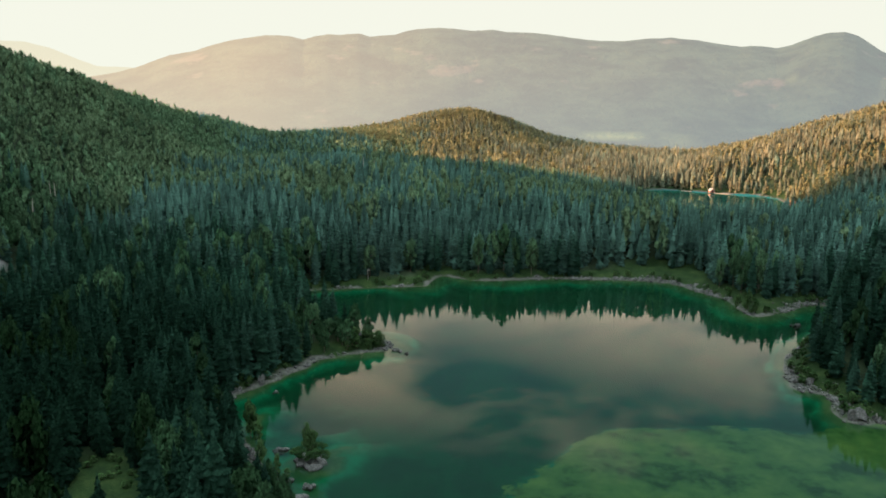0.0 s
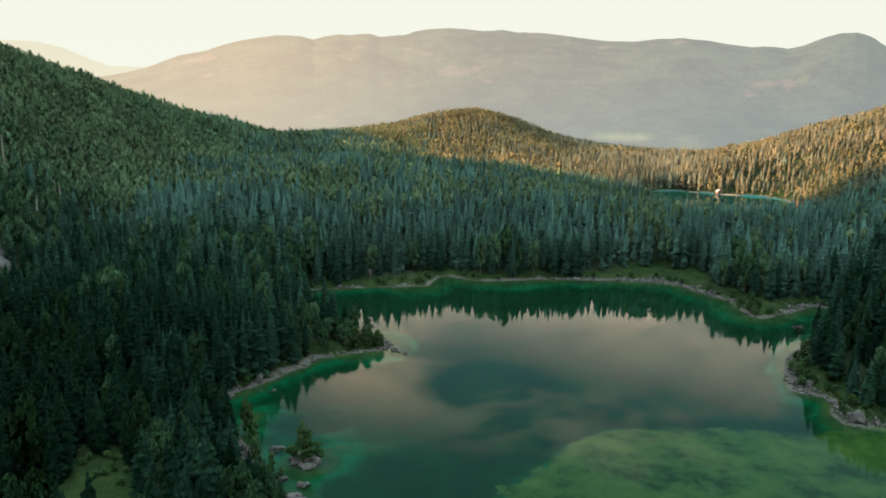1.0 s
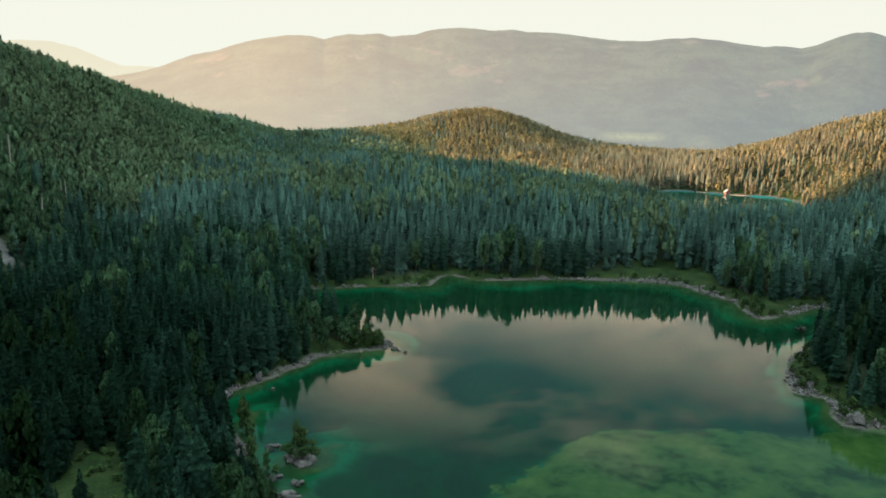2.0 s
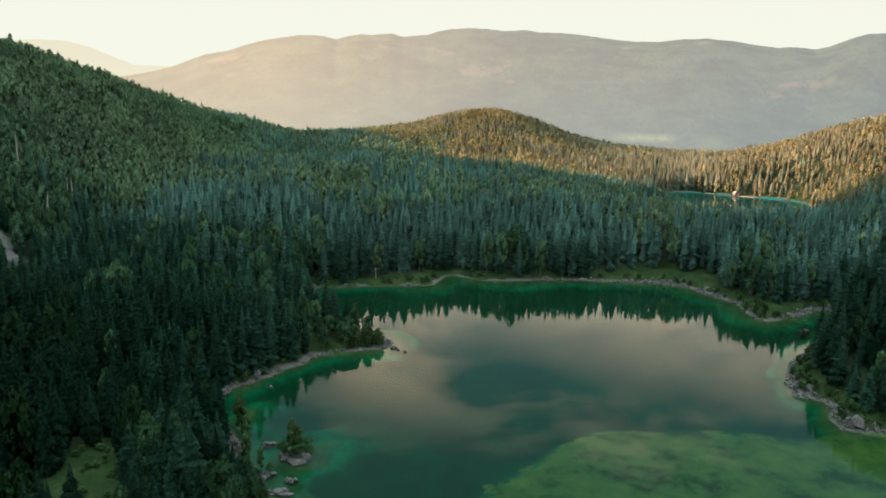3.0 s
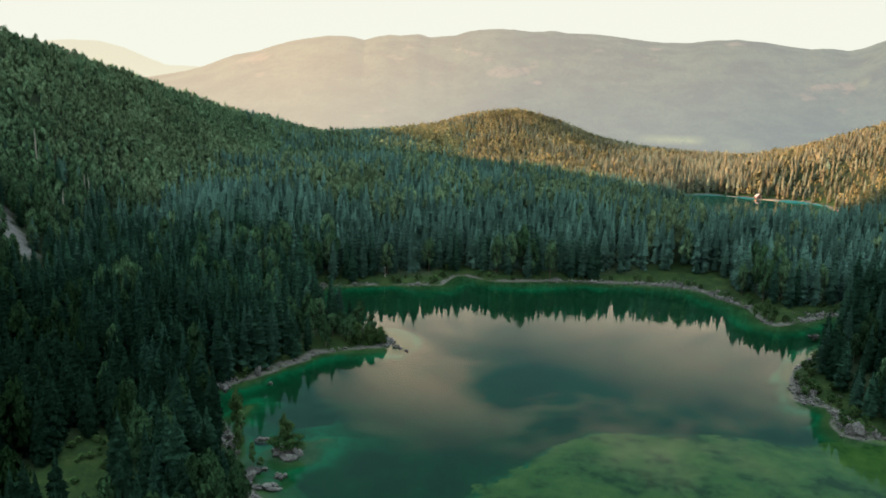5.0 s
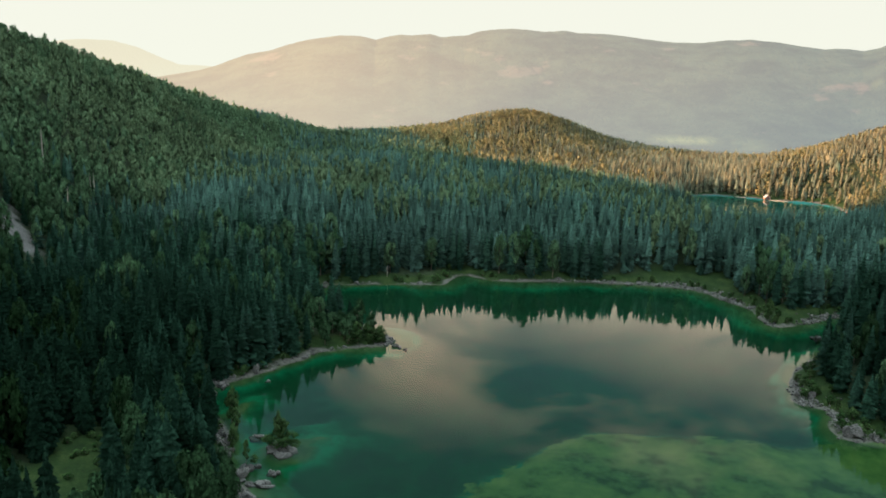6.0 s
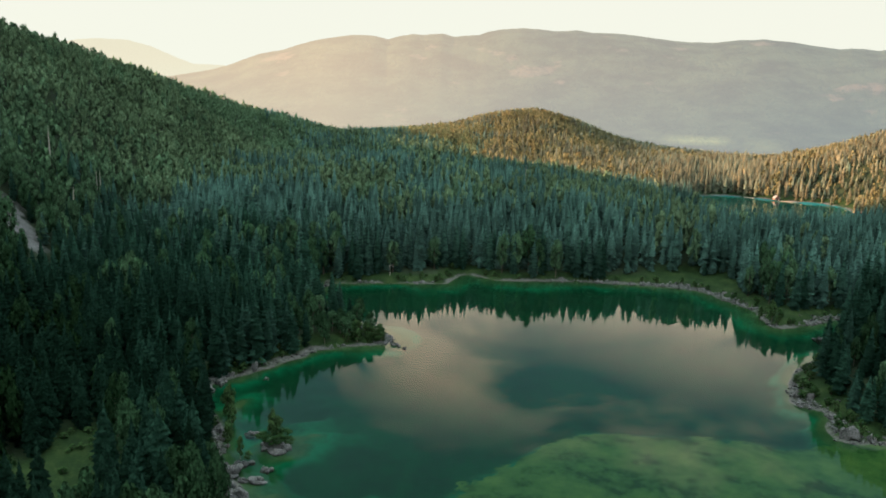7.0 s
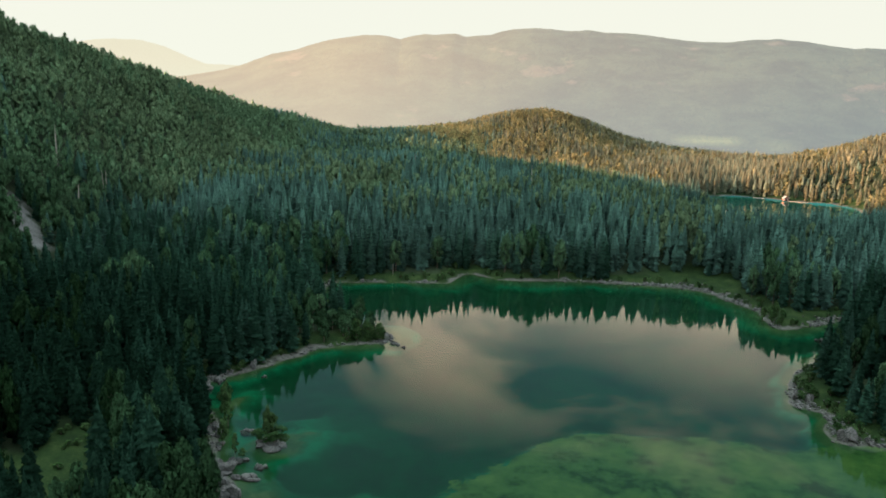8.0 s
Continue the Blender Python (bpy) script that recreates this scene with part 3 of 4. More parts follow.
def tube(rows, sides=6):
    """A tapered, bent round stem through rows of (x, y, z, radius)."""
    verts, quads = [], []
    for x, y, z, r in rows:
        verts += [(x + r * math.cos(6.2832 * k / sides), y + r * math.sin(6.2832 * k / sides), z) for k in range(sides)]
    for i in range(len(rows) - 1):
        for k in range(sides):
            a, b = i * sides + k, i * sides + (k + 1) % sides
            quads.append((a, b, b + sides, a + sides))
    return np.array(verts, float), np.array(quads)


def joined(pieces):
    verts, faces, n = [], [], 0
    for v, f in pieces:
        verts.append(v), faces.append(np.asarray(f) + n)
        n += len(v)
    return np.concatenate(verts), np.concatenate(faces)


def forest(name, trees, crowns, material, label, category):
    """Trees too many to count, as one mesh. Rows: x, y, z, height, radius, turn, tint."""
    if not len(trees):
        return
    rng = np.random.default_rng(len(trees))
    verts, tris, tint, facing, n = [], [], [], [], 0
    pick = rng.integers(0, len(crowns), len(trees))
    for k, (cv, ct, cf) in enumerate(crowns):
        rows = trees[pick == k]
        if not len(rows):
            continue
        x, y, z, h, r, a, t = (rows[:, i, None] for i in range(7))
        c, s = np.cos(a), np.sin(a)
        vx, vy, vz = cv[:, 0][None], cv[:, 1][None], cv[:, 2][None]
        fx, fy, fz = cf[:, 0][None], cf[:, 1][None], cf[:, 2][None]
        p = np.stack([x + r * (c * vx - s * vy), y + r * (s * vx + c * vy), z + h * vz], 2)
        verts.append(p.reshape(-1, 3))
        facing.append(np.stack([c * fx - s * fy, s * fx + c * fy, fz + 0 * c], 2).reshape(-1, 3))
        tris.append((ct[None] + (n + np.arange(len(rows)) * len(cv))[:, None, None]).reshape(-1, 3))
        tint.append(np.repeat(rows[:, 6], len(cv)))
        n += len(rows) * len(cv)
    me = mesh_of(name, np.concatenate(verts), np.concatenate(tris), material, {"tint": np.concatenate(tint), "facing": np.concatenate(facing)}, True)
    tagged(new(name, me), label, category, kind="stuff")


def sow():
    """Where the trees stand: x, y, z, height, radius, turn, tint, broadleaf?, shore distance."""
    rng = np.random.default_rng(5)
    out = []
    for low, high, step in ((60, 420, 5.3), (420, 750, 6.2), (750, 1340, 5.7)):
        xs, ys = np.meshgrid(np.arange(-560, 800, step), np.arange(60, 1340, step))
        x, y = xs.ravel() + rng.uniform(-0.46, 0.46, xs.size) * step, ys.ravel() + rng.uniform(-0.46, 0.46, xs.size) * step
        r, turn = np.hypot(x - 30, y), np.degrees(np.arctan2(x - 30, y + 15))
        keep = (r >= low) & (r < high) & (turn > -41) & (turn < 35) & (x > -420 - 0.02 * y)
        x, y, r = x[keep], y[keep], r[keep]
        z, d = ground(x, y)
        gap = np.where(y > 600, 1.6, np.where((x < -30) & (y < 292), 3.4, 5.0)) + 3.0 * value_noise(x, y, 22, 61) + 22 * mound(x, y, 127, 413, 17, 14) + 8 * mound(x, y, 152, 362, 10, 16) + 11 * mound(x, y, -10, 390, 16, 9) + 2 * mound(x, y, 138, 240, 14, 26) + 6 * mound(x, y, -37, 178, 9, 15) + 10 * mound(x, y, 152, 303, 8, 10)
        keep = (d > gap) & (clearing(x, y) > 1)
        keep &= ~scree(x - 9, y + 9, 1.6)
        keep &= (y < 700) | (x > 60) | (np.abs(x - 28) < 190) & (y > 950) | (rng.uniform(0, 1, x.size) < 0.8)
        x, y, z, d, r = x[keep], y[keep], z[keep], d[keep], r[keep]
        hillside = ramp01((-x - 150 - 0.13 * (y - 400)) / 50) * ramp01((1000 - y) / 200)
        tip = mound(x, y, -25, 287, 19, 9)
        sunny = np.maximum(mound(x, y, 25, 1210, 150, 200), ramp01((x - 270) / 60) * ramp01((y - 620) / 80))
        leafy_spots = 1.1 * mound(x, y, -130, 296, 15, 15) + 0.9 * mound(x, y, -9, 390, 13, 8)
        wood = fractal(x, y, 38, 63, 3) + 0.95 * hillside + 0.25 * sunny - 0.24 + 0.5 * ramp01((y - 430) / 110) * ramp01((200 - x) / 100) + 0.3 * ramp01((12 - d) / 8) * value_noise(x, y, 14, 64) + 1.7 * tip + leafy_spots
        leafy = (wood + rng.normal(0, 0.3, x.size)) > 0.2
        h = np.where(leafy, rng.normal(16.5, 2.2, x.size) * (1 - 0.2 * hillside), rng.normal(19.3, 1.9, x.size)) * (1 + 0.16 * fractal(x, y, 40, 65, 2)) * (1 + 0.12 * ramp01((y - 300) / 60)) * (1 - 0.34 * ramp01((30 - d) / 14) * mound(x, y, 150, 238, 28, 28))
        h *= (1 - 0.74 * mound(x, y, 225, 615, 95, 62)) * (1 - 0.5 * tip) * (1 - 0.34 * sunny) * np.where(leafy, 1, 1 - 0.25 * hillside)
        h *= 1 - 0.2 * ramp01((y - 640) / 120)
        h = np.clip(h, 5, 29)
        w = np.where(leafy, rng.uniform(0.18, 0.26, x.size) * h + 1.3 * tip + 0.1 * sunny, rng.uniform(0.125, 0.165, x.size) * h + 0.2 + 0.3 * sunny)
        # far crowns paler for haze, left-hand ones darker for shade, both put into tint
        light = ramp01((r - 200) / 330) * HAZE_LIFT - 0.03 * hillside - 0.22 * ramp01((-x - 40) / 90) * ramp01((620 - r) / 250)
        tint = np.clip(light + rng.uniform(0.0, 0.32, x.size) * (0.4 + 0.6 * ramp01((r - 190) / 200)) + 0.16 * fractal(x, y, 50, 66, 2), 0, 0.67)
        # bushes on the point paler; on sunlit hills the sun's warmth is put into tint
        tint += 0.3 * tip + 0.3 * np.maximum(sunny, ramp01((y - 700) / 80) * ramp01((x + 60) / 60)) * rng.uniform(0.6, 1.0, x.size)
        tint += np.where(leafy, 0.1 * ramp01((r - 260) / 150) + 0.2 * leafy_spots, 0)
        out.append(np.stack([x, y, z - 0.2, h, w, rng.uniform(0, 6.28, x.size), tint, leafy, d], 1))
    return np.concatenate(out)


HAZE_LIFT = 0.66
TREES = sow()
CROWNS = {
    "spruce": [[spruce_crown(*size, 100 * k + v) for v in range(6)] for k, size in enumerate(((28, 11, True), (20, 8, False), (10, 6, False), (6, 4, False)))],
    "leafy": [[leafy_crown(*size, 900 + 100 * k + v) for v in range(6)] for k, size in enumerate(((14, 900), (10, 420), (7, 130), (4, 26)))],
}


def made_tree(kind, level, v, far):
    """One tree, a metre high and a metre in radius, with its trunk and crown."""
    rng = np.random.default_rng(10 * level + v)
    name = "spruce_tree" if kind == "spruce" else "broadleaf_tree"
    label = "slender dark green spruce tree on the lake bank" if kind == "spruce" else "round-crowned green broadleaf tree on the lake bank"
    ob = empty(name, Matrix(), label, "tree", "spruces round the lake" if kind == "spruce" else "broadleaf trees round the lake")
    bend = rng.uniform(-0.05, 0.05, 2)
    if kind == "spruce":
        stem = [tube([(0, 0, -0.03, 0.1), (0, 0, 0.12, 0.08), (bend[0], bend[1], 0.55, 0.05), (0, 0, 0.96, 0.01)])]
    else:
        stem = [tube([(0, 0, -0.03, 0.055), (bend[0], bend[1], 0.25, 0.042), (0, 0, 0.55, 0.03), (0, 0, 0.85, 0.008)])]
        for k in range(5):
            a, z = 1.3 * k + rng.uniform(0, 0.6), 0.24 + 0.09 * k
            stem.append(tube([(0, 0, z, 0.035), (0.25 * math.cos(a), 0.25 * math.sin(a), z + 0.1, 0.025), (0.55 * math.cos(a), 0.55 * math.sin(a), z + 0.18, 0.008)], 5))
    part("trunk", mesh_of("trunk", *joined(stem), BARK, None, True), ob)
    cv, ct, cf = CROWNS[kind][level][v]
    # crown tint rises with distance, a stand-in for haze; v varies it
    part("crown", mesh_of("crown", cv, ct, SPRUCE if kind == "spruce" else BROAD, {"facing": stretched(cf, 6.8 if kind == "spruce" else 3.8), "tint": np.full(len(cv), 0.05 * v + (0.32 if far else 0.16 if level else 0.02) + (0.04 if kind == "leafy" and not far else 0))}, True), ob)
    return ob


def plant():
    away = np.hypot(TREES[:, 0] - 30, TREES[:, 1])
    level = np.digitize(away, (245, 420, 750))
    front = TREES[:, 8] + 0.03 * TREES[:, 1] + 60 * (TREES[:, 1] > 470)
    for kind, leafy, count in (("spruce", 0, 300), ("leafy", 1, 120)):
        ours = np.flatnonzero((TREES[:, 7] > 0.5) == bool(leafy))
        alone = ours[np.argsort(front[ours])[:count]]
        patterns = {}
        for n, i in enumerate(alone):
            x, y, z, h, w, a = TREES[i, :6]
            # beyond y 340 a tree takes the haze-paled crown
            key = (min(int(level[i]), 1), n % 6, bool(y > 340))
            m = Matrix.LocRotScale((x, y, z), Euler((0, 0, a)), (w, w, h))
            if key not in patterns:
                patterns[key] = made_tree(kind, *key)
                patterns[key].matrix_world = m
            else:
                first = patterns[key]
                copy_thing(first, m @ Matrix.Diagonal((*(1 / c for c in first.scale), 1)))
        rest = np.setdiff1d(ours, alone)
        for k in range(4):
            here = TREES[rest[level[rest] == k]]
            if kind == "spruce":
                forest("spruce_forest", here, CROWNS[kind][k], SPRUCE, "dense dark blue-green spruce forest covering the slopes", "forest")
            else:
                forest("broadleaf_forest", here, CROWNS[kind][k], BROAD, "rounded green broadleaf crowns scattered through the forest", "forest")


plant()


# ---- rocks ----
def rock_mesh(seed, flat=0.7, detail=3, blocks=1):
    """Fractured limestone about two metres across, of one or several split blocks, with its foot below z = 0."""
    rng = np.random.default_rng(seed)
    bm = bmesh.new()
    bmesh.ops.create_icosphere(bm, subdivisions=detail, radius=1.0)
    ball = np.array([p.co for p in bm.verts])
    faces = np.array([[p.index for p in f.verts] for f in bm.faces])
    bm.free()
    pieces = []
    for block in range(blocks):
        v = ball + 0.3 * np.array([noise.noise_vector(Vector(p) * 1.3 + Vector((block, 0, seed))) for p in ball])
        for k in range(12):
            d = rng.normal(size=3)
            d /= np.linalg.norm(d)
            over = np.maximum(v @ d - rng.uniform(0.32, 0.74), 0)
            v = v - over[:, None] * d * 0.97
        v += 0.1 * np.array([noise.noise_vector(Vector(p) * 2.6 + Vector((seed, 0, block))) for p in v])
        v += 0.08 * np.array([noise.noise_vector(Vector(p) * 6 + Vector((block, seed, 0))) for p in v])
        if blocks > 1:
            a, size = 6.2832 * block / blocks + rng.uniform(-0.5, 0.5), rng.uniform(0.6, 1.05)
            v = v * size * np.array((1, 1, rng.uniform(0.55, 1.25))) + np.array((0.62 * math.cos(a), 0.62 * math.sin(a), 0))
        pieces.append((v, faces))
    v, faces = joined(pieces)
    v = v / np.abs(v).max(0) * np.array((1.0, 1.0, flat))
    v[:, 2] += 0.18
    return v, faces


ROCKS = [mesh_of("boulder", *rock_mesh(20 + k, 0.6 + 0.08 * (k % 4), 2, 4 if k < 8 else 2), ROCK) for k in range(16)]


def boulder(x, y, wide, deep, high, turn, k, label, name="boulder", group="boulders along the shore"):
    z = float(ground(x, y)[0][0])
    ob = new(name, ROCKS[k % 16])
    ob.matrix_world = Matrix.LocRotScale((x, y, max(z, -0.35 * high)), Euler((0, 0, turn)), (wide / 2, deep / 2, high))
    return tagged(ob, label, "rock", group)


# the rocks of the near cove, the point and the right bank
for x, y, wide, deep, high, turn in (
    (-33.3, 198.6, 5.0, 3.4, 1.9, 0.2), (-28.8, 181.2, 7.4, 3.6, 1.7, 0.5), (-21.8, 179.2, 4.4, 3.0, 1.9, 0.5), (-21.9, 172.8, 5.6, 3.8, 2.2, 0.1),
    (-29.6, 174.6, 7.4, 5.6, 3.6, 0.9), (-25.6, 172.2, 3.2, 2.6, 1.5, 0.0), (-24.0, 164.0, 6.6, 5.0, 3.2, 0.4), (-28.2, 168.6, 4.4, 3.6, 3.0, 1.9), (-32.4, 178.2, 4.2, 3.4, 2.6, 0.6),
    (-59.2, 225.5, 6.6, 5.2, 3.4, 0.8), (-61.0, 221.0, 5.0, 4.2, 3.0, 0.1), (-57.4, 232.6, 3.8, 3.2, 2.2, 2.0), (-39.4, 193.6, 3.8, 3.2, 3.2, 0.3), (-41.5, 198.0, 3.0, 2.6, 2.4, 1.1),
    (-44.3, 240.4, 2.2, 1.7, 1.0, 0.4), (-50.4, 246.4, 2.6, 2.2, 4.4, 0.7), (-8.2, 283.6, 3.0, 2.4, 1.6, 0.3), (-6.4, 282.4, 2.0, 1.7, 1.2, 1.3), (-3.7, 280.4, 1.9, 1.5, 1.1, 0.2),
    (163.6, 329.0, 6.0, 4.6, 2.6, 0.4), (133.9, 257.2, 4.0, 3.4, 3.0, 0.2), (136.6, 255.2, 3.2, 3.0, 2.4, 1.4), (139.4, 228.2, 7.8, 5.4, 4.0, 0.5), (145.5, 227.4, 4.0, 3.2, 2.2, 1.2),
):
    boulder(x, y, wide, deep, high, turn, int(10 * wide + y) % 8, "large pale grey limestone boulder at the water's edge")


def islet():
    """A rocky islet in the cove, of split limestone blocks."""
    rng = np.random.default_rng(71)
    ob = empty("rock_islet", pose(-23.4, 191.2, -0.5, 0, 0, -8), "small grey rocky islet with green bushes in shallow water", "islet")
    for k in range(8):
        v, f = rock_mesh(71 + k, 0.5, 3)
        a, size = 6.2832 * k / 8 + rng.uniform(-0.4, 0.4), rng.uniform(0.55, 0.95)
        reach = 0.0 if k == 0 else 0.6
        v = v * np.array((3.9 * size, 2.9 * size, rng.uniform(3.4, 4.6) * size)) + np.array((5.0 * reach * math.cos(a), 3.2 * reach * math.sin(a), 0.1))
        part("rock", mesh_of("rock", v, f, ROCK), ob)


islet()


def scatter_shore():
    """Boulders and rubble all along the waterline."""
    rng = np.random.default_rng(17)
    loop = LAKE[(LAKE[:, 1] > 160)]
    rows, small = [], []
    step = np.linalg.norm(np.diff(loop, axis=0), axis=1)
    for (ax, ay), (bx, by), s in zip(loop[:-1], loop[1:], step):
        if s > 30:
            continue
        nx, ny = (by - ay) / (s + 1e-6), -(bx - ax) / (s + 1e-6)
        for k in range(int(s * 8)):
            t = rng.uniform()
            x, y = ax + t * (bx - ax), ay + t * (by - ay)
            heap = value_noise(np.array([x]), np.array([y]), 13, 81)[0]
            off = rng.normal(0.9, 1.0) + max(heap, 0) * rng.exponential(3.0)
            x, y = x - nx * off, y - ny * off
            if rng.uniform() > 0.3 + 0.85 * heap + 0.2 * (x < 0 and y < 292):
                continue
            size = (0.35 + 0.5 * rng.exponential()) * (1 + 0.6 * max(heap, 0)) * (1.35 if y > 360 else 1)
            (rows if size > 1.25 else small).append((x, y, min(size, 1.9 if x > 120 and y < 300 else 2.8)))
    rows.sort(key=lambda r: -r[2])
    for k, (x, y, size) in enumerate(rows[:260]):
        boulder(x, y, size * rng.uniform(0.8, 1.3), size * rng.uniform(0.7, 1.1), size * rng.uniform(0.3, 0.55), rng.uniform(0, 6.28), 8 + k % 8, "weathered grey limestone rock on the gravel shore")
    small += rows[260:]
    shapes = [rock_mesh(120 + k, 0.6, 1) for k in range(8)]
    xs, ys = np.array([r[0] for r in small]), np.array([r[1] for r in small])
    zs = ground(xs, ys)[0]
    pieces = []
    for k, ((x, y, size), z) in enumerate(zip(small, zs)):
        v, f = shapes[k % 8]
        a = rng.uniform(0, 6.28)
        c, q = math.cos(a), math.sin(a)
        pieces.append((np.stack([(c * v[:, 0] - q * v[:, 1]) * size / 2 + x, (q * v[:, 0] + c * v[:, 1]) * size / 2 + y, v[:, 2] * size * 0.5 + z], 1), f))
    tagged(new("shore_rubble", mesh_of("shore_rubble", *joined(pieces), ROCK)), "grey limestone rubble strewn along the shore", "stones", kind="stuff")


scatter_shore()


# ---- shrubs and young trees on the banks ----
SHRUBS = []
for v in range(5):
    cv, ct, cf = leafy_crown(8, 420, 1500 + v, 0.0)
    stems = [tube([(0, 0, -0.05, 0.05), (0.12 * math.cos(2.1 * k), 0.12 * math.sin(2.1 * k), 0.3, 0.035), (0.4 * math.cos(2.1 * k), 0.4 * math.sin(2.1 * k), 0.65, 0.01)], 5) for k in range(3)]
    SHRUBS.append((mesh_of("foliage", cv, ct, SHRUB, {"tint": np.full(len(cv), 0.3 + 0.1 * v), "facing": stretched(cf, 1.8)}, True), [mesh_of("stem", *stem, BARK, None, True) for stem in stems]))


def shrub(x, y, wide, high, k, lift=0.0):
    z = float(ground(x, y)[0][0]) + lift
    ob = empty("shrub", Matrix.LocRotScale((x, y, z), Euler((0, 0, 1.7 * k)), (wide / 2, wide / 2, high)), "leafy green shrub growing among shore rocks", "shrub", "shrubs on the banks")
    part("foliage", SHRUBS[k % 5][0], ob)
    for stem in SHRUBS[k % 5][1]:
        part("stem", stem, ob)


def bank_shrubs():
    rng = np.random.default_rng(23)
    for k, (x, y, w, h) in enumerate(((-26.6, 190.6, 4.8, 3.2), (-22.2, 190.0, 5.2, 3.0), (-19.6, 191.0, 3.6, 2.2), (-24.4, 192.4, 6.2, 4.6), (-28.0, 191.8, 3.4, 2.4), (-24.0, 189.2, 4.2, 2.4), (-21.2, 192.0, 5.2, 3.8))):
        shrub(x, y, w, h, k, 1.9 - float(ground(x, y)[0][0]))
    shrub(-28.2, 182.4, 3.0, 2.2, 2, 0.9 - float(ground(-28.2, 182.4)[0][0]))
    for k in range(34):
        along, across = rng.uniform(-24, 24), rng.uniform(-2, 11)
        x, y = -64 - 0.52 * along + 0.854 * across, 160 + 0.854 * along + 0.52 * across
        size = rng.uniform(1.0, 2.4)
        shrub(x, y, size * 1.5, size * 0.8, k)
    made = 0
    for k in range(2600):
        if made >= 210:
            break
        ax, ay = LAKE[rng.integers(len(LAKE))]
        x, y = ax + rng.uniform(-9, 9), ay + rng.uniform(-9, 9)
        d = float(ground(x, y)[1][0])
        tip = math.exp(-((x + 24) / 14) ** 2 - ((y - 286) / 7) ** 2)
        right = math.exp(-((x - 140) / 12) ** 2 - ((y - 262) / 22) ** 2)
        if y < 160 or not 1.8 < d < 9 or rng.uniform() > 0.2 + tip + 0.9 * right:
            continue
        size = rng.uniform(1.4, 3.4) * (1 + 0.9 * tip)
        shrub(x, y, size * 1.15, size, k)
        made += 1


bank_shrubs()


def thin_tree(x, y, z, high, wide, v):
    """A thin, loose-crowned young tree."""
    cv, ct, cf = leafy_crown(9, 260, 1700 + v, 0.12)
    ob = empty("young_tree", Matrix.LocRotScale((x, y, z), Euler((0, 0, v)), (wide, wide, high)), "slim young tree with a thin airy crown", "tree", "young trees on the banks")
    part("trunk", mesh_of("trunk", *tube([(0, 0, -0.03, 0.06), (0.03, 0.02, 0.4, 0.04), (0, 0, 0.95, 0.008)]), BARK, None, True), ob)
    part("crown", mesh_of("crown", cv, ct, SHRUB, {"tint": np.full(len(cv), 0.6), "facing": stretched(cf, 3.5)}, True), ob)


thin_tree(-24.8, 191.6, 1.9, 9.0, 2.0, 1)
thin_tree(-23.0, 191.4, 1.9, 7.4, 1.7, 2)
for k, (x, y, h) in enumerate(((150.5, 350, 9), (146, 352, 6.5), (148.5, 347.5, 6), (-31, 184, 6.5), (-45.5, 212, 9), (-40.2, 201, 7.5), (-36.5, 189, 8), (-43.5, 206, 10))):
    thin_tree(x, y, float(ground(x, y)[0][0]), h, h * 0.24, 3 + k)


lone = made_tree("spruce", 1, 2, True)
lone.matrix_world = Matrix.LocRotScale((134.5, 420.0, float(ground(134.5, 420.0)[0][0]) - 0.1), Euler((0, 0, 1)), (1.7, 1.7, 7.5))
tagged(lone, "small lone dark spruce on the grassy far bank")


# ---- dead trees ----
def dead_tree(x, y, high, lean, k):
    rng = np.random.default_rng(k)
    z = float(ground(x, y)[0][0])
    ob = empty("dead_tree", pose(x, y, z, lean, 0, 40 * k), "bare pale grey dead tree trunk among living trees", "dead tree", "dead trees in the forest")
    part("trunk", mesh_of("trunk", *tube([(0, 0, -0.3, 0.018 * high + 0.06), (0.1, 0, high * 0.4, 0.013 * high + 0.05), (0, 0.15, high * 0.8, 0.008 * high + 0.03), (0.05, 0.1, high, 0.03)], 8), PALE_BARK, None, True), ob)
    for j in range(9):
        q, a, r = high * rng.uniform(0.35, 0.95), rng.uniform(0, 6.28), rng.uniform(0.6, 2.0)
        part("branch", mesh_of("branch", *tube([(0.05, 0.05, q, 0.07), (r * 0.6 * math.cos(a), r * 0.6 * math.sin(a), q + 0.1, 0.05), (r * math.cos(a), r * math.sin(a), q - 0.2, 0.015)], 5), PALE_BARK, None, True), ob)


for k, (x, y, h, lean) in enumerate(((-189, 389, 20, 2), (-193, 392, 17, -2), (-214, 384, 26, 1), (-178, 345, 24, 3), (-56, 590, 25, 1), (-48, 592, 23, -2), (34, 585, 24, 1), (-63, 232, 6, 4), (-66, 236, 5, -5), (-30, 386, 6, 3))):
    dead_tree(x, y, h, lean, k)


# ---- buildings by the lower lake ----
PLASTER = plain_material("white_plaster", (0.75, 0.72, 0.68))
SHINGLE = plain_material("grey_roof", (0.32, 0.27, 0.25))
RED_WOOD = plain_material("red_brown_boards", (0.34, 0.12, 0.07))
RED_PLASTER = plain_material("faded_red_plaster", (0.24, 0.11, 0.075))
PALE_ROOF = plain_material("pale_metal_roof", (0.27, 0.26, 0.25))
DARK = plain_material("dark_opening", (0.03, 0.03, 0.03))
STONE = plain_material("pale_stone_path", (0.27, 0.24, 0.2))


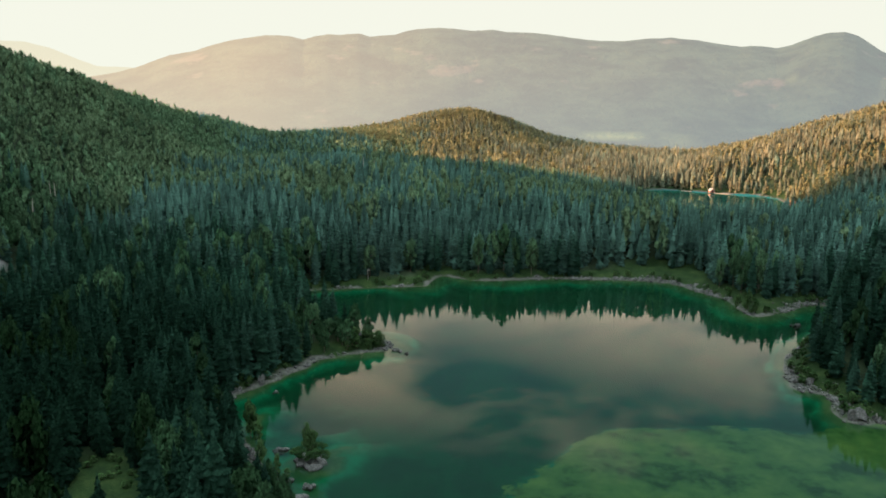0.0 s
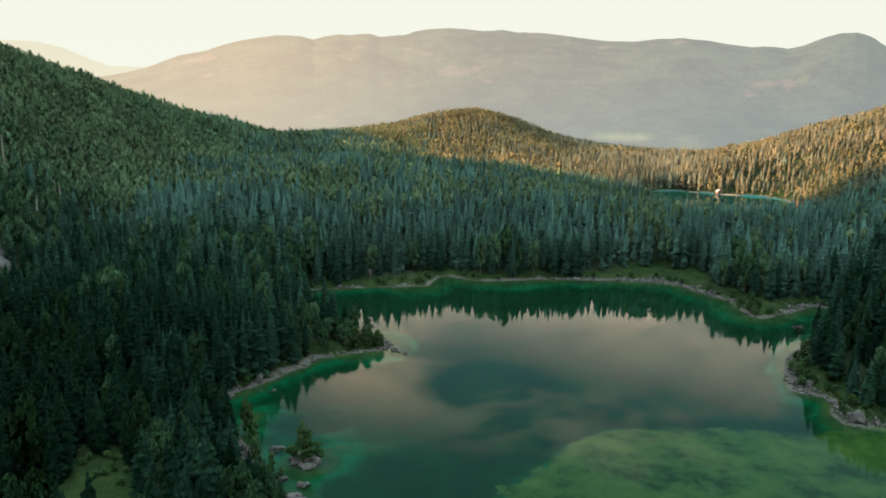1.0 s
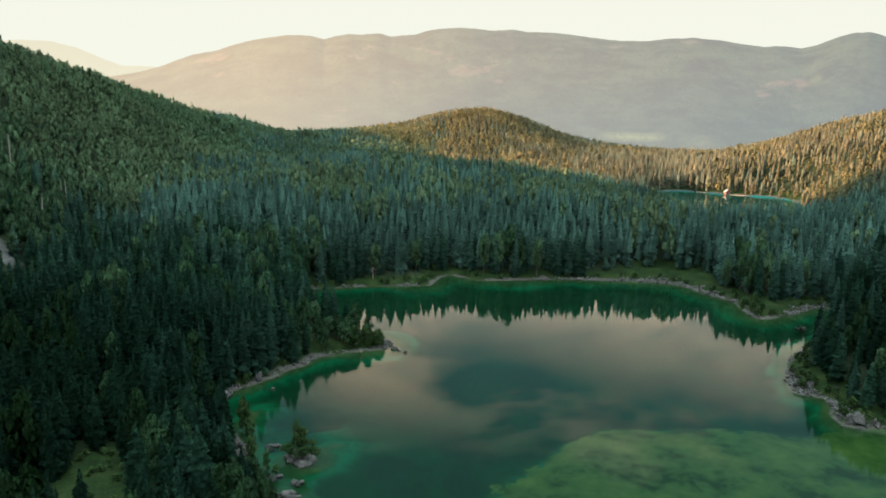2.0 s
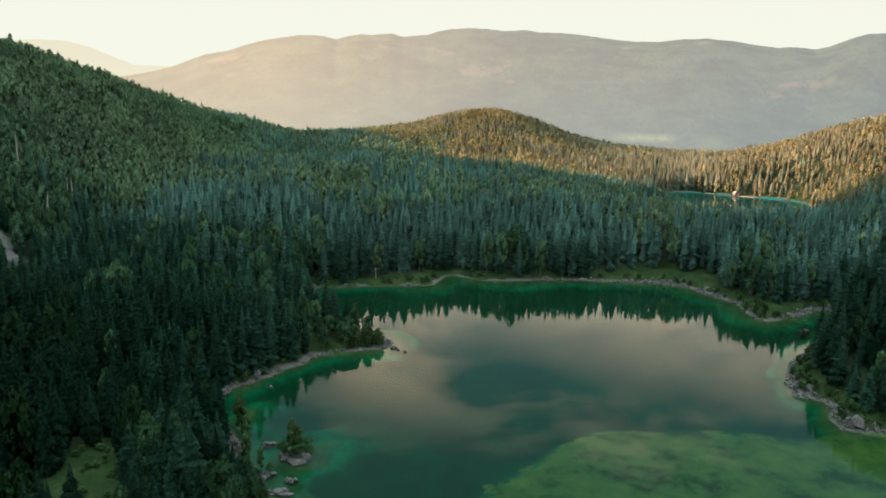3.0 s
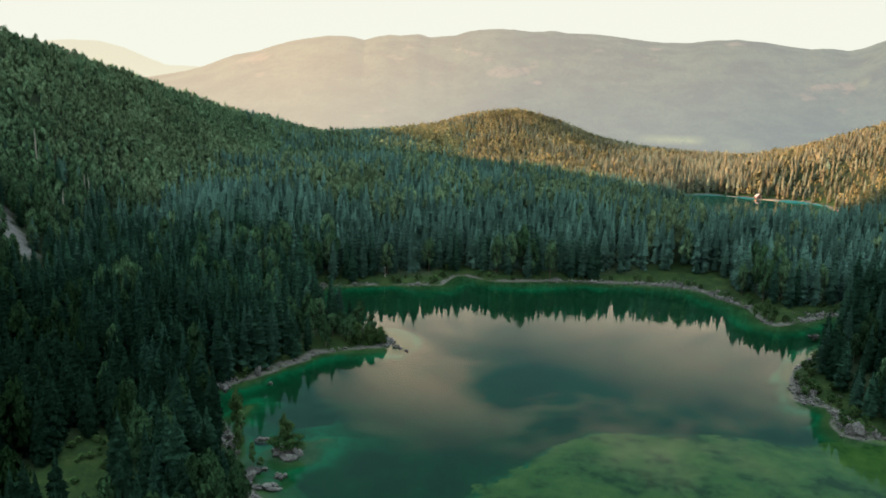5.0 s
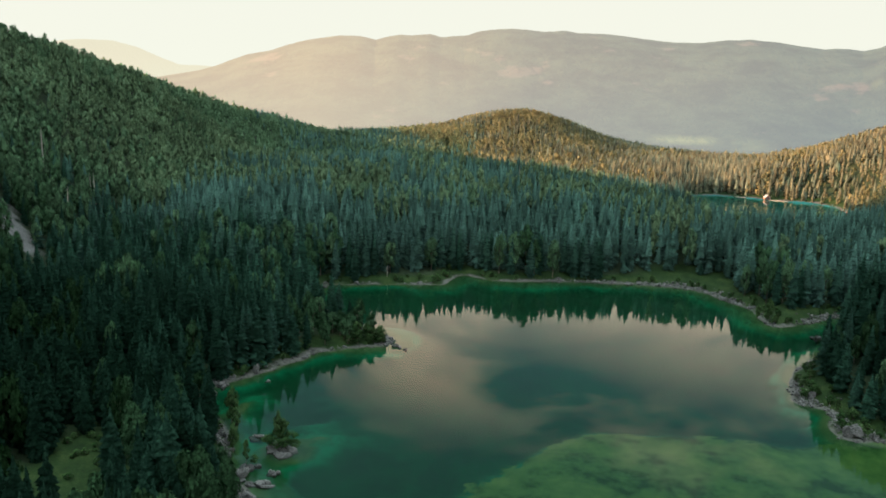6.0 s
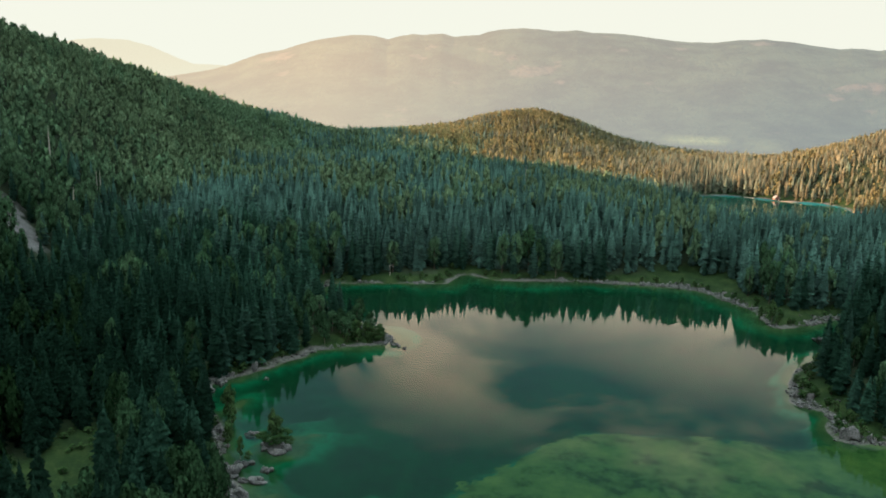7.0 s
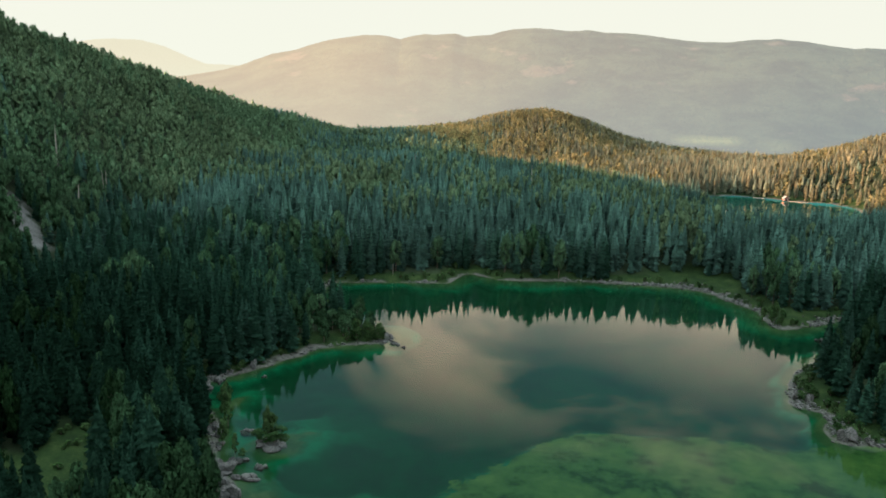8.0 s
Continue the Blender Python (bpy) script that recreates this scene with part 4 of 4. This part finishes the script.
def block(name, x0, x1, y0, y1, z0, z1, material, parent, label="", bevel=0.04):
    bm = bmesh.new()
    bmesh.ops.create_cube(bm, size=1)
    for p in bm.verts:
        p.co = Vector(((x0 + x1) / 2 + p.co.x * (x1 - x0), (y0 + y1) / 2 + p.co.y * (y1 - y0), (z0 + z1) / 2 + p.co.z * (z1 - z0)))
    bmesh.ops.bevel(bm, geom=bm.edges[:], offset=bevel, segments=1, affect="EDGES")
    me = bpy.data.meshes.new(name)
    bm.to_mesh(me), bm.free()
    me.materials.append(material)
    return part(name, me, parent, label)


def cabin(name, m, wide, deep, wall, rise, wall_mat, roof_mat, label):
    """A gabled cabin: walls, two roof slopes, gable ends, door and windows with frames."""
    ob = empty(name, m, label, "cabin")
    w, d = wide / 2, deep / 2
    block("wall", -w, w, -d, d, 0, wall, wall_mat, ob)
    for side in (-1, 1):
        y = side * (d - 0.1)
        v = np.array([(-w, y - 0.08, wall), (w, y - 0.08, wall), (0, y - 0.08, wall + rise), (-w, y + 0.08, wall), (w, y + 0.08, wall), (0, y + 0.08, wall + rise)])
        part("gable", mesh_of("gable", v, np.array([(0, 1, 2), (3, 5, 4), (0, 2, 5), (0, 5, 3), (1, 4, 5), (1, 5, 2)]), wall_mat), ob)
        e, q = 0.5, 0.14
        run = w + e
        drop = rise * e / w
        a, b = side * run, wall - drop
        v = np.array([(0, -d - e, wall + rise), (0, d + e, wall + rise), (a, d + e, b), (a, -d - e, b), (0, -d - e, wall + rise + q), (0, d + e, wall + rise + q), (a, d + e, b + q), (a, -d - e, b + q)])
        part("roof", mesh_of("roof", v, np.array([(0, 1, 2, 3), (4, 7, 6, 5), (0, 4, 5, 1), (1, 5, 6, 2), (2, 6, 7, 3), (3, 7, 4, 0)]), roof_mat), ob)
    block("door", -0.5, 0.5, -d - 0.05, -d + 0.02, 0.05, 2.05, DARK, ob, bevel=0.01)
    for x in (-w * 0.6, w * 0.6):
        pane = block("window", x - 0.45, x + 0.45, -d - 0.04, -d + 0.02, 1.0, 2.0, DARK, ob, bevel=0.01)
        for a, b, c, e in ((x - 0.55, x - 0.45, 0.9, 2.1), (x + 0.45, x + 0.55, 0.9, 2.1), (x - 0.45, x + 0.45, 0.9, 1.0), (x - 0.45, x + 0.45, 2.0, 2.1)):
            block("window_frame", a, b, -d - 0.07, -d - 0.005, c, e, PLASTER, pane, bevel=0.01)
    return ob


def lakeside():
    z = float(ground(273, 783)[0][0])
    cabin("boathouse", pose(273, 783, z, 0, 0, 8), 5.0, 4.2, 2.4, 2.0, RED_PLASTER, PALE_ROOF, "small gabled boathouse with a pale roof on the shore")
    z = float(ground(314, 700)[0][0])
    cabin("lakeside_cabin", pose(316, 692, z, 0, 0, 20), 6.0, 5.0, 3.0, 2.4, RED_WOOD, RED_WOOD, "red-brown wooden cabin among trees by the lower lake")
    # the pale embankment path along the shore
    v, f = [], []
    for k, t in enumerate(np.linspace(0, 1, 24)):
        x = 246 + 66 * t
        y = np.interp(x, (240, 275, 310), (799.5, 780, 764.5))
        v += [(x, y, -0.4), (x, y, 0.35), (x + 0.4, y + 1.8, 0.4), (x + 0.4, y + 1.8, -0.4)]
        if k:
            n = 4 * k
            f += [(n - 4, n, n + 1, n - 3), (n - 3, n + 1, n + 2, n - 2), (n - 2, n + 2, n + 3, n - 1)]
    tagged(new("shore_path", mesh_of("shore_path", np.array(v), np.array(f), STONE)), "pale stone-edged path along the lower lake shore", "path", kind="structure")


lakeside()
